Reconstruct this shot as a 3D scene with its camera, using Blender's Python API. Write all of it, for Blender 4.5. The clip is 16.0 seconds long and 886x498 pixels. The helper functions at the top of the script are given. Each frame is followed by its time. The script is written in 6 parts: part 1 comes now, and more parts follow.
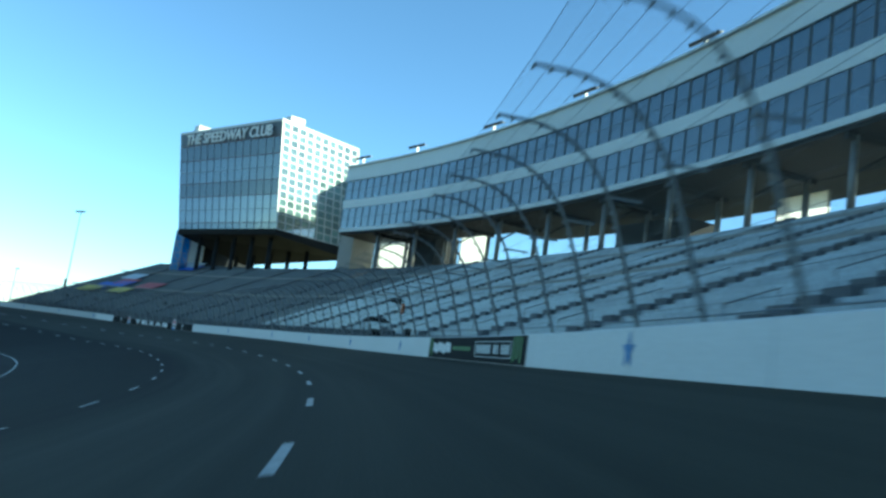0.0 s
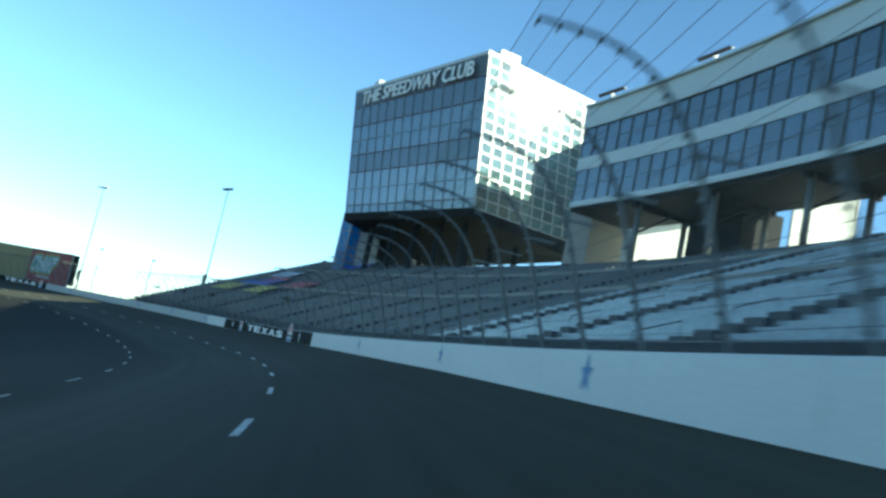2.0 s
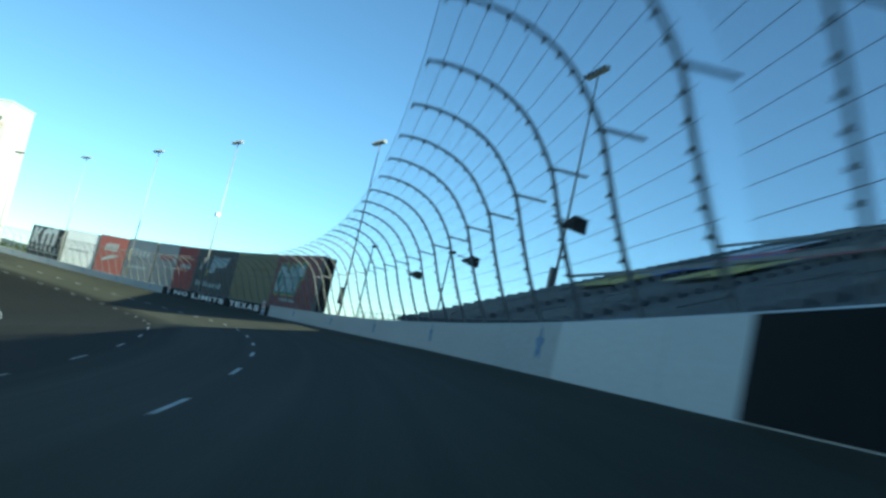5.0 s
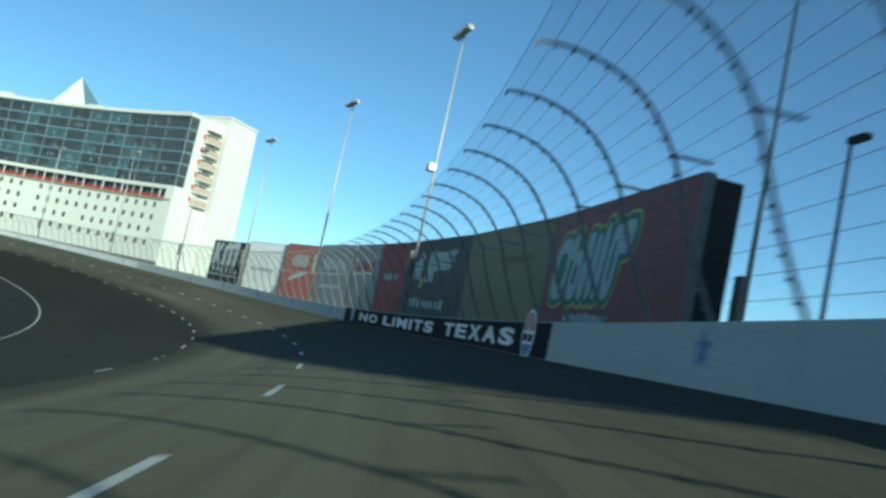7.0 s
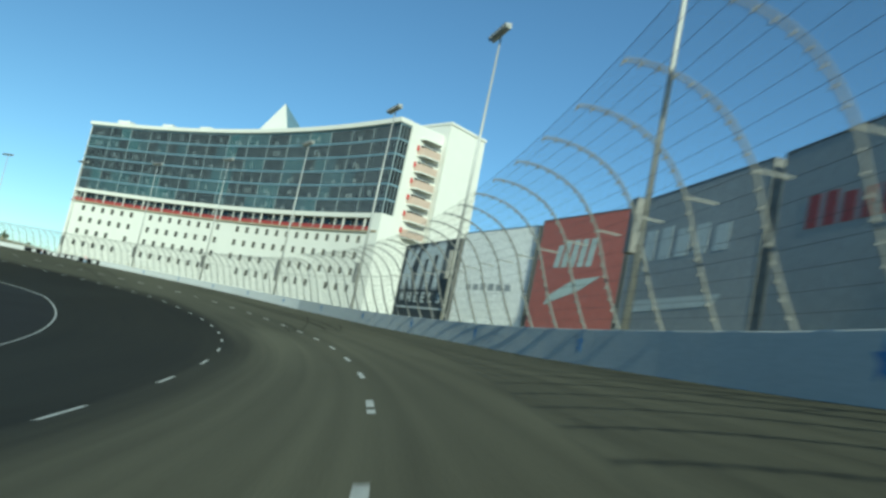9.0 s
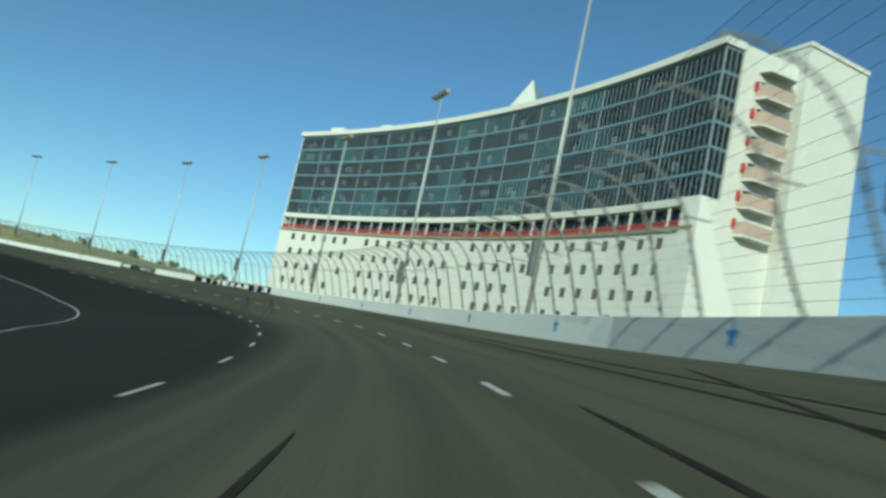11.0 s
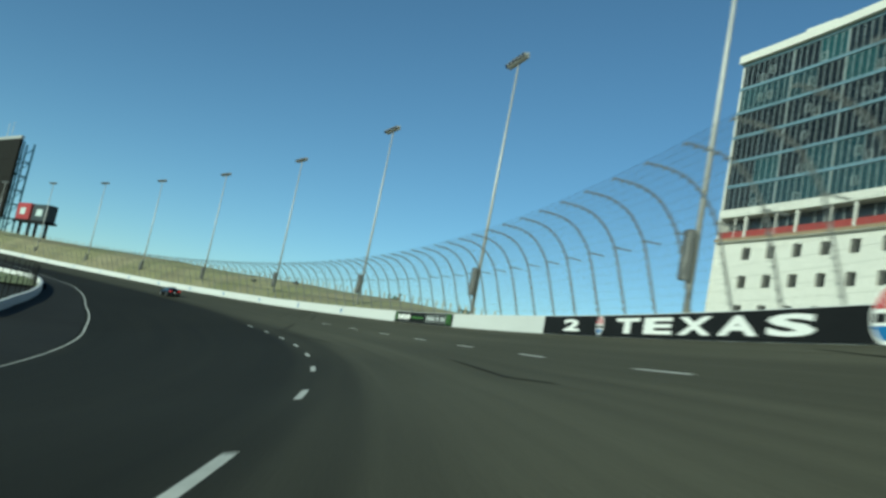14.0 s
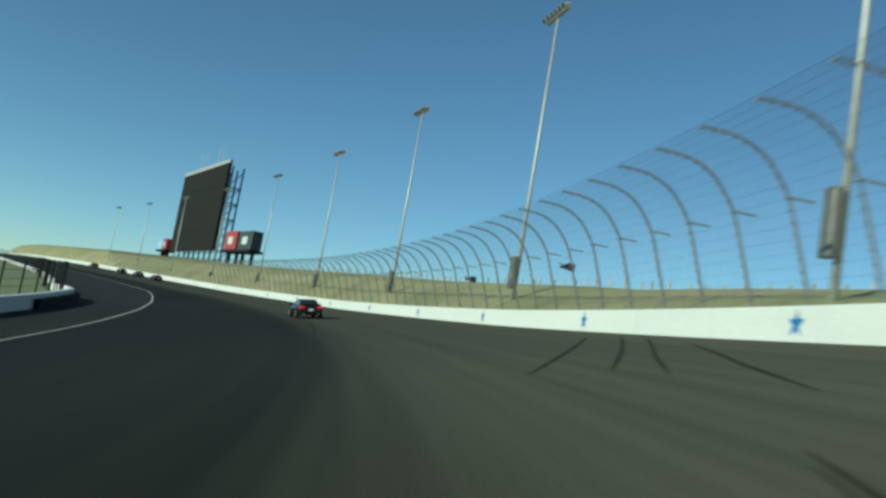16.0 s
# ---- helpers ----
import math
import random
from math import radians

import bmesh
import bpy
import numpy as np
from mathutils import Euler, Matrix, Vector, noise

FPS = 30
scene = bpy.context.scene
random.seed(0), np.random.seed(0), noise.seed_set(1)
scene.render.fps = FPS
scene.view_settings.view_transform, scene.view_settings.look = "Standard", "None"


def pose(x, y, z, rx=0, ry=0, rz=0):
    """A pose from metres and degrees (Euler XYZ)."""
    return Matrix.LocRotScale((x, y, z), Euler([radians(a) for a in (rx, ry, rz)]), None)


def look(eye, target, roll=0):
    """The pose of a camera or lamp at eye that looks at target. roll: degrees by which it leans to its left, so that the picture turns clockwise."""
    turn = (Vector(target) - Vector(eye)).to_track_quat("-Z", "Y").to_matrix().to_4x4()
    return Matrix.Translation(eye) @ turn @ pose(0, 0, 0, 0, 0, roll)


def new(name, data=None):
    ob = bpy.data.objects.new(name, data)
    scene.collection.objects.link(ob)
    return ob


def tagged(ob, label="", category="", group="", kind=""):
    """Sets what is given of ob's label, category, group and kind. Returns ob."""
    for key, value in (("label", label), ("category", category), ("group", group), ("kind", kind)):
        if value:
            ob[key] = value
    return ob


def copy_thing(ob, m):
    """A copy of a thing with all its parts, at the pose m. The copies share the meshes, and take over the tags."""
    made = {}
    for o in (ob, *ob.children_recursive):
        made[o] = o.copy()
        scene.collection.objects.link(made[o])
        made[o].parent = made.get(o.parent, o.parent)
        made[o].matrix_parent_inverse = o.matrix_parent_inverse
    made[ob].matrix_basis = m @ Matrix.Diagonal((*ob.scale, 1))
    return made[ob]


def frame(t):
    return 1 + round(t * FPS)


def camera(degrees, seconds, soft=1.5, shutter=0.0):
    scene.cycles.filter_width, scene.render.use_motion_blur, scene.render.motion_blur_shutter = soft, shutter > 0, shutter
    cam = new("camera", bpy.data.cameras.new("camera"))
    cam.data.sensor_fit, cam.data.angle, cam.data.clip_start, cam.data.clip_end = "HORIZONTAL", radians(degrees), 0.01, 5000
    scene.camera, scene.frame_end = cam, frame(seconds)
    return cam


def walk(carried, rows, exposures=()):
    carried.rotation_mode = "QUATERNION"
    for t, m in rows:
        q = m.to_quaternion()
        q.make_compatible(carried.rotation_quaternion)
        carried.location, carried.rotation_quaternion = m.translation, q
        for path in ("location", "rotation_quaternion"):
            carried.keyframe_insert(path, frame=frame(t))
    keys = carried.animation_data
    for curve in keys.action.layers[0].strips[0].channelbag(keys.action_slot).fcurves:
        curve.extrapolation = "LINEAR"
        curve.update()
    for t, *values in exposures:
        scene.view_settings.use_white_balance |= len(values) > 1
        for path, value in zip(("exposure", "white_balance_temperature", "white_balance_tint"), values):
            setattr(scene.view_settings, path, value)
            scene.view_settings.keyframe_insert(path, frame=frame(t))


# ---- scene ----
cam = camera(56.84, 16.0, soft=2.8, shutter=0.3)
PATH = [
    (0.0, pose(-0.00, -0.00, 0.00, 98.25, -8.12, 0.00)),
    (0.5, pose(-1.77, 16.77, 0.04, 98.50, -8.96, 2.61)),
    (1.0, pose(-4.45, 33.43, 0.28, 98.57, -10.03, 6.11)),
    (1.5, pose(-7.95, 49.94, 0.44, 98.88, -11.09, 9.91)),
    (2.0, pose(-12.71, 66.17, 0.47, 98.36, -12.13, 13.64)),
    (2.5, pose(-18.57, 82.12, 0.41, 98.23, -13.19, 17.21)),
    (3.0, pose(-25.33, 97.81, 0.28, 97.85, -13.62, 20.60)),
    (3.5, pose(-33.32, 113.07, 0.19, 97.00, -13.27, 24.71)),
    (4.0, pose(-42.38, 127.85, 0.03, 97.25, -13.04, 29.65)),
    (4.2, pose(-46.35, 133.59, -0.03, 97.20, -13.46, 31.88)),
    (4.5, pose(-52.62, 142.01, -0.11, 97.16, -13.26, 34.65)),
    (5.0, pose(-63.82, 155.49, -0.21, 97.11, -12.93, 38.67)),
    (5.5, pose(-76.02, 168.12, -0.28, 97.06, -12.59, 43.15)),
    (6.0, pose(-89.27, 179.69, -0.34, 97.00, -12.26, 48.19)),
    (6.3, pose(-97.74, 186.04, -0.39, 96.97, -12.06, 51.07)),
    (6.5, pose(-103.58, 190.02, -0.45, 97.55, -12.56, 52.75)),
    (7.0, pose(-118.75, 199.19, -0.72, 96.02, -12.24, 56.88)),
    (7.5, pose(-134.47, 207.48, -1.18, 97.11, -12.00, 60.91)),
    (8.0, pose(-150.82, 214.66, -1.50, 96.72, -12.76, 65.04)),
    (8.2, pose(-157.53, 217.18, -1.60, 97.07, -11.98, 66.85)),
    (8.5, pose(-167.74, 220.54, -1.72, 97.07, -11.97, 69.50)),
    (9.0, pose(-185.11, 225.07, -1.91, 97.08, -11.96, 73.80)),
    (9.5, pose(-202.79, 228.28, -2.07, 97.08, -11.94, 77.94)),
    (10.0, pose(-220.68, 230.21, -2.17, 97.08, -11.93, 82.08)),
    (10.3, pose(-231.49, 230.75, -2.18, 97.09, -11.92, 84.75)),
    (10.5, pose(-238.71, 230.86, -2.16, 96.45, -11.98, 86.66)),
    (11.0, pose(-256.80, 230.27, -2.05, 97.06, -12.14, 91.51)),
    (11.5, pose(-274.81, 228.06, -1.87, 96.84, -11.93, 96.05)),
    (12.0, pose(-292.63, 224.43, -1.64, 97.15, -11.86, 100.56)),
    (12.5, pose(-310.15, 219.51, -1.41, 97.25, -11.24, 104.95)),
    (13.0, pose(-327.19, 213.23, -1.36, 97.16, -11.19, 109.23)),
    (13.5, pose(-343.69, 205.68, -1.47, 96.85, -11.07, 113.39)),
    (14.0, pose(-359.49, 196.81, -1.64, 97.43, -11.08, 117.75)),
    (14.5, pose(-374.46, 186.65, -1.60, 97.78, -11.74, 121.96)),
    (15.0, pose(-388.69, 175.52, -1.45, 96.42, -11.16, 125.90)),
    (15.5, pose(-402.14, 163.45, -1.23, 96.94, -10.61, 130.04)),
    (16.0, pose(-414.77, 150.54, -1.00, 96.65, -9.70, 134.55)),
]
EXPOSURES = [(0.0, 1.42, 6100, -19), (2.4, 1.47, 6350, -16), (3.1, 1.12, 6100, -18), (4.0, 0.92, 6050, -18), (6.3, 0.42, 5950, -19),
             (8.2, 0.32, 6000, -19), (10.3, 0.04, 6150, -20), (12.5, -0.02, 6150, -22), (16.0, 0.05, 6350, -21)]
walk(cam, PATH, EXPOSURES)

# ---- light: a low sun and a clear sky ----
SUN = Vector((0.897, -0.158, 0.413)).normalized()
sky_world = bpy.data.worlds.new("sky")
scene.world = sky_world
sky_world.use_nodes = True
wn = sky_world.node_tree
bg = wn.nodes["Background"]
sky = wn.nodes.new("ShaderNodeTexSky")
sky.sky_type = "NISHITA"
sky.sun_disc = False
sky.sun_elevation = math.asin(SUN.z)
sky.sun_rotation = math.atan2(SUN.x, SUN.y)
sky.air_density, sky.dust_density, sky.ozone_density = 0.75, 0.15, 4.0
wn.links.new(sky.outputs[0], bg.inputs[0])
bg.inputs[1].default_value = 0.115
sun = new("sun", bpy.data.lights.new("sun", "SUN"))
sun.data.energy, sun.data.angle, sun.data.color = 5.0, radians(0.53), (1.0, 0.93, 0.82)
sun.matrix_world = look(SUN * 300, (0, 0, 0))


# ---- materials ----
def mat(name, color, rough=0.7, metal=0.0, vary=0.25, scale=1.0, fine=12.0, bump=0.2, coords="Object", stretch=(1, 1, 1), spec=0.5, rand=0.0):
    """A surface with large stains, fine grain and a fine relief."""
    m = bpy.data.materials.new(name)
    m.use_nodes = True
    t, n = m.node_tree, m.node_tree.nodes
    b = n["Principled BSDF"]
    b.inputs["Roughness"].default_value, b.inputs["Metallic"].default_value = rough, metal
    b.inputs["Specular IOR Level"].default_value = spec
    tc, mp = n.new("ShaderNodeTexCoord"), n.new("ShaderNodeMapping")
    mp.inputs["Scale"].default_value = stretch
    t.links.new(tc.outputs[coords], mp.inputs["Vector"])
    big, small = n.new("ShaderNodeTexNoise"), n.new("ShaderNodeTexNoise")
    big.inputs["Scale"].default_value, small.inputs["Scale"].default_value = scale, fine
    big.inputs["Detail"].default_value, small.inputs["Detail"].default_value = 5, 4
    for q in (big, small):
        t.links.new(mp.outputs[0], q.inputs["Vector"])
    mix = n.new("ShaderNodeMath")
    mix.operation = "ADD"
    t.links.new(big.outputs["Fac"], mix.inputs[0])
    t.links.new(small.outputs["Fac"], mix.inputs[1])
    rng = n.new("ShaderNodeMapRange")
    rng.inputs["From Min"].default_value, rng.inputs["From Max"].default_value = 0.6, 1.4
    rng.inputs["To Min"].default_value, rng.inputs["To Max"].default_value = 1 - vary, 1 + vary
    t.links.new(mix.outputs[0], rng.inputs["Value"])
    last = rng.outputs[0]
    if rand:
        oi, rr, mu = n.new("ShaderNodeObjectInfo"), n.new("ShaderNodeMapRange"), n.new("ShaderNodeMath")
        rr.inputs["To Min"].default_value, rr.inputs["To Max"].default_value = 1 - rand, 1 + rand
        t.links.new(oi.outputs["Random"], rr.inputs["Value"])
        mu.operation = "MULTIPLY"
        t.links.new(last, mu.inputs[0])
        t.links.new(rr.outputs[0], mu.inputs[1])
        last = mu.outputs[0]
    col = n.new("ShaderNodeMix")
    col.data_type, col.blend_type = "RGBA", "MULTIPLY"
    col.inputs["Factor"].default_value = 1
    col.inputs["A"].default_value = (*color, 1)
    t.links.new(last, col.inputs["B"])
    t.links.new(col.outputs["Result"], b.inputs["Base Color"])
    if bump:
        bp = n.new("ShaderNodeBump")
        bp.inputs["Strength"].default_value, bp.inputs["Distance"].default_value = bump, 0.02
        t.links.new(small.outputs["Fac"], bp.inputs["Height"])
        t.links.new(bp.outputs[0], b.inputs["Normal"])
    return m


def glass_front(name, color, rough=0.03, vary=0.3, spec=0.9, ior=1.52):
    """Reflecting facade glass, dark behind, with slightly uneven panes."""
    m = mat(name, color, rough, 0.0, vary, 0.05, 0.4, 0.0, spec=spec, rand=0.4)
    b = m.node_tree.nodes["Principled BSDF"]
    b.inputs["IOR"].default_value = ior
    return m


def chain_link():
    """Steel wire mesh: wires with open holes between them."""
    m = bpy.data.materials.new("chain_link")
    m.use_nodes = True
    t, n = m.node_tree, m.node_tree.nodes
    b = n["Principled BSDF"]
    b.inputs["Base Color"].default_value = (0.2, 0.21, 0.21, 1)
    b.inputs["Metallic"].default_value, b.inputs["Roughness"].default_value = 0.3, 0.5
    tc = n.new("ShaderNodeTexCoord")
    outs = []
    for turn in (45, -45):
        mp, w, g = n.new("ShaderNodeMapping"), n.new("ShaderNodeTexWave"), n.new("ShaderNodeMath")
        mp.inputs["Rotation"].default_value = (0, 0, radians(turn))
        w.inputs["Scale"].default_value = 4.0
        g.operation, g.inputs[1].default_value = "GREATER_THAN", 0.991
        t.links.new(tc.outputs["UV"], mp.inputs["Vector"])
        t.links.new(mp.outputs[0], w.inputs["Vector"])
        t.links.new(w.outputs["Fac"], g.inputs[0])
        outs.append(g.outputs[0])
    mx = n.new("ShaderNodeMath")
    mx.operation = "MAXIMUM"
    t.links.new(outs[0], mx.inputs[0])
    t.links.new(outs[1], mx.inputs[1])
    t.links.new(mx.outputs[0], b.inputs["Alpha"])
    return m


def asphalt():
    """Banked racing asphalt: streaks along the lap, rubbered grooves, darker sealed lower lanes."""
    m = mat("asphalt", (0.039, 0.0393, 0.0292), 0.84, 0.0, 0.34, 0.09, 30.0, 0.4, coords="UV", stretch=(0.25, 1, 1), spec=0.12)
    t, n = m.node_tree, m.node_tree.nodes
    b = n["Principled BSDF"]
    b.inputs["Diffuse Roughness"].default_value = 1.0
    old = b.inputs["Base Color"].links[0].from_socket
    tc, sep, rng = n.new("ShaderNodeTexCoord"), n.new("ShaderNodeSeparateXYZ"), n.new("ShaderNodeMapRange")
    nz, mp, ad = n.new("ShaderNodeTexNoise"), n.new("ShaderNodeMapping"), n.new("ShaderNodeMath")
    t.links.new(tc.outputs["UV"], sep.inputs[0])
    mp.inputs["Scale"].default_value = (0.02, 0.8, 1)
    t.links.new(tc.outputs["UV"], mp.inputs["Vector"])
    t.links.new(mp.outputs[0], nz.inputs["Vector"])
    nz.inputs["Scale"].default_value, nz.inputs["Detail"].default_value = 1.0, 6
    ad.operation = "MULTIPLY_ADD"
    ad.inputs[1].default_value = 2.5
    t.links.new(nz.outputs["Fac"], ad.inputs[0])
    t.links.new(sep.outputs["Y"], ad.inputs[2])
    rng.inputs["From Min"].default_value, rng.inputs["From Max"].default_value = -12.7, -8.4
    rng.inputs["To Min"].default_value, rng.inputs["To Max"].default_value = 0.26, 1.07
    rng.interpolation_type = "SMOOTHSTEP"
    t.links.new(ad.outputs[0], rng.inputs["Value"])
    stk = n.new("ShaderNodeMapRange")
    stk.inputs["From Min"].default_value, stk.inputs["From Max"].default_value = 0.35, 0.65
    stk.inputs["To Min"].default_value, stk.inputs["To Max"].default_value = 0.86, 1.06
    t.links.new(nz.outputs["Fac"], stk.inputs["Value"])
    mu = n.new("ShaderNodeMath")
    mu.operation = "MULTIPLY"
    t.links.new(rng.outputs[0], mu.inputs[0])
    t.links.new(stk.outputs[0], mu.inputs[1])
    # narrow rubber streaks along the lap
    mp2, nz2, rng2, mu2 = n.new("ShaderNodeMapping"), n.new("ShaderNodeTexNoise"), n.new("ShaderNodeMapRange"), n.new("ShaderNodeMath")
    mp2.inputs["Scale"].default_value = (0.011, 1.9, 1)
    t.links.new(tc.outputs["UV"], mp2.inputs["Vector"])
    t.links.new(mp2.outputs[0], nz2.inputs["Vector"])
    nz2.inputs["Scale"].default_value, nz2.inputs["Detail"].default_value = 1.0, 3
    rng2.inputs["From Min"].default_value, rng2.inputs["From Max"].default_value = 0.3, 0.7
    rng2.inputs["To Min"].default_value, rng2.inputs["To Max"].default_value = 0.84, 1.1
    t.links.new(nz2.outputs["Fac"], rng2.inputs["Value"])
    mu2.operation = "MULTIPLY"
    t.links.new(mu.outputs[0], mu2.inputs[0])
    t.links.new(rng2.outputs[0], mu2.inputs[1])
    mix = n.new("ShaderNodeMix")
    mix.data_type, mix.blend_type = "RGBA", "MULTIPLY"
    mix.inputs["Factor"].default_value = 1
    t.links.new(old, mix.inputs["A"])
    t.links.new(mu2.outputs[0], mix.inputs["B"])
    t.links.new(mix.outputs["Result"], b.inputs["Base Color"])
    return m


def dry_grass():
    """Sun-dried grass with green and straw patches."""
    m = mat("dry_grass", (0.232, 0.21, 0.12), 0.95, 0.0, 0.4, 0.15, 3.0, 0.6)
    t, n = m.node_tree, m.node_tree.nodes
    b = n["Principled BSDF"]
    old = b.inputs["Base Color"].links[0].from_socket
    tc, nz = n.new("ShaderNodeTexCoord"), n.new("ShaderNodeTexNoise")
    nz.inputs["Scale"].default_value, nz.inputs["Detail"].default_value = 0.06, 6
    t.links.new(tc.outputs["Object"], nz.inputs["Vector"])
    mix = n.new("ShaderNodeMix")
    mix.data_type, mix.blend_type = "RGBA", "MULTIPLY"
    rmp = n.new("ShaderNodeMapRange")
    rmp.inputs["From Min"].default_value, rmp.inputs["From Max"].default_value = 0.4, 0.65
    t.links.new(nz.outputs["Fac"], rmp.inputs["Value"])
    t.links.new(rmp.outputs[0], mix.inputs["Factor"])
    t.links.new(old, mix.inputs["A"])
    mix.inputs["B"].default_value = (0.82, 0.92, 0.72, 1)
    t.links.new(mix.outputs["Result"], b.inputs["Base Color"])
    return m


M_ASPHALT = asphalt()
M_APRON = mat("apron_asphalt", (0.0185, 0.0185, 0.0165), 0.88, 0, 0.3, 0.1, 25, 0.3, coords="UV", spec=0.15)
M_GRASS = dry_grass()
M_WALL = mat("white_wall_paint", (0.57, 0.58, 0.57), 0.55, 0, 0.07, 0.4, 6, 0.1, coords="UV", stretch=(0.3, 2, 1))
# darker, greyer copy of the wall colour
M_WALL2 = mat("darker_wall_tone", (0.40, 0.415, 0.41), 0.6, 0, 0.12, 0.4, 6, 0.1, coords="UV", stretch=(0.3, 2, 1))
M_WHITE = mat("white_paint", (0.8, 0.8, 0.78), 0.5, 0, 0.06, 0.2, 3, 0.05)
M_LINE = mat("road_paint", (0.38, 0.38, 0.35), 0.6, 0, 0.4, 1.5, 14, 0.2)
M_BLACK = mat("black_banner", (0.010, 0.011, 0.012), 0.8, 0, 0.3, 0.8, 8, 0.05, spec=0.15)
M_BLUE = mat("blue_paint", (0.02, 0.14, 0.36), 0.5, 0, 0.2, 2, 10, 0.05)
M_RED = mat("red_paint", (0.42, 0.03, 0.035), 0.5, 0, 0.2, 1, 8, 0.05)
M_GREEN = mat("green_paint", (0.07, 0.2, 0.033), 0.5, 0, 0.2, 1, 8, 0.05)
M_STEEL = mat("weathered_steel", (0.164, 0.164, 0.156), 0.55, 0.5, 0.3, 2, 14, 0.15)
M_POST = mat("galvanised_post", (0.185, 0.19, 0.185), 0.6, 0.1, 0.25, 2, 14, 0.15)
M_CABLE = mat("dark_cable", (0.06, 0.06, 0.06), 0.55, 0.4, 0.2, 2, 14, 0.0)
M_GALV = mat("galvanised_steel", (0.41, 0.41, 0.394), 0.5, 0.35, 0.18, 1, 10, 0.1)
# near-black steel, also used to put shade into undersides and soffits
M_DARK = mat("dark_steel_and_shade", (0.014, 0.015, 0.016), 0.75, 0.0, 0.3, 1, 8, 0.1, spec=0.15)
M_CONC = mat("concrete", (0.139, 0.139, 0.135), 0.85, 0, 0.2, 0.3, 5, 0.25)
M_BENCH = mat("bench_aluminium", (0.25, 0.275, 0.278), 0.42, 0.4, 0.4, 0.22, 3, 0.05, coords="UV")
M_SUITE = mat("suite_cladding", (0.52, 0.555, 0.555), 0.5, 0, 0.06, 0.15, 2, 0.05)
M_GLASS = glass_front("dark_glass", (0.012, 0.02, 0.024))
M_GLASS2 = glass_front("blue_glass", (0.018, 0.046, 0.078), 0.03, 0.2, 0.5, 2.0)
M_MESH = chain_link()


# ---- mesh helpers ----
def mesh_of(bm, material, name="mesh", smooth=False):
    me = bpy.data.meshes.new(name)
    bm.to_mesh(me)
    bm.free()
    me.materials.append(material)
    if smooth:
        me.shade_smooth()
    return me


def part(name, bm, material, parent=None, label="", m=None, smooth=False):
    """Links a bmesh (or a mesh) as one object under a thing or a part."""
    me = bm if isinstance(bm, bpy.types.Mesh) else mesh_of(bm, material, name, smooth)
    ob = new(name, me)
    if m is not None:
        ob.matrix_basis = m
    ob.parent = parent
    return tagged(ob, label)


def thing(name, label, category, group="", kind="", m=None):
    ob = new(name)
    ob.empty_display_size = 0.2
    if m is not None:
        ob.matrix_basis = m
    return tagged(ob, label, category, group, kind)


def box(bm, x0, x1, y0, y1, z0, z1, bevel=0.0, m=None):
    """A box, with its edges bevelled where wanted."""
    vs = [bm.verts.new((x, y, z)) for x in (x0, x1) for y in (y0, y1) for z in (z0, z1)]
    fs = [(0, 1, 3, 2), (4, 6, 7, 5), (0, 4, 5, 1), (2, 3, 7, 6), (0, 2, 6, 4), (1, 5, 7, 3)]
    faces = [bm.faces.new([vs[i] for i in q]) for q in fs]
    if bevel:
        made = bmesh.ops.bevel(bm, geom=list({e for q in faces for e in q.edges}), offset=bevel, segments=1, affect="EDGES", profile=0.5)
        vs = list({v for q in made["faces"] for v in q.verts} | {v for v in vs if v.is_valid})
    if m is not None:
        for v in vs:
            v.co = m @ v.co
    return bm


def hull(bm, corners):
    """A solid of eight corners: four below, four above, both in turn order."""
    v = [bm.verts.new(c) for c in corners]
    for q in ((3, 2, 1, 0), (4, 5, 6, 7), (0, 1, 5, 4), (1, 2, 6, 5), (2, 3, 7, 6), (3, 0, 4, 7)):
        bm.faces.new([v[i] for i in q])
    bmesh.ops.recalc_face_normals(bm, faces=bm.faces)
    return bm


def boxes(*rows, bevel=0.0):
    bm = bmesh.new()
    for r in rows:
        box(bm, *r, bevel=bevel)
    return bm


def tube(bm, points, radius, sides=8, taper=1.0):
    """A round bar along points."""
    pts = [Vector(p) for p in points]
    rings = []
    for i, p in enumerate(pts):
        d = (pts[min(i + 1, len(pts) - 1)] - pts[max(i - 1, 0)]).normalized()
        a = d.orthogonal().normalized() if abs(d.z) > 0.95 or i == 0 and abs(d.z) > 0.9 else d.cross(Vector((0, 0, 1))).normalized()
        b = d.cross(a).normalized()
        r = radius * (1 + (taper - 1) * i / max(len(pts) - 1, 1))
        rings.append([bm.verts.new(p + a * r * math.cos(k * math.tau / sides) + b * r * math.sin(k * math.tau / sides)) for k in range(sides)])
    for u, w in zip(rings, rings[1:]):
        for k in range(sides):
            bm.faces.new((u[k], u[(k + 1) % sides], w[(k + 1) % sides], w[k]))
    bm.faces.new(rings[0][::-1])
    bm.faces.new(rings[-1])
    return bm


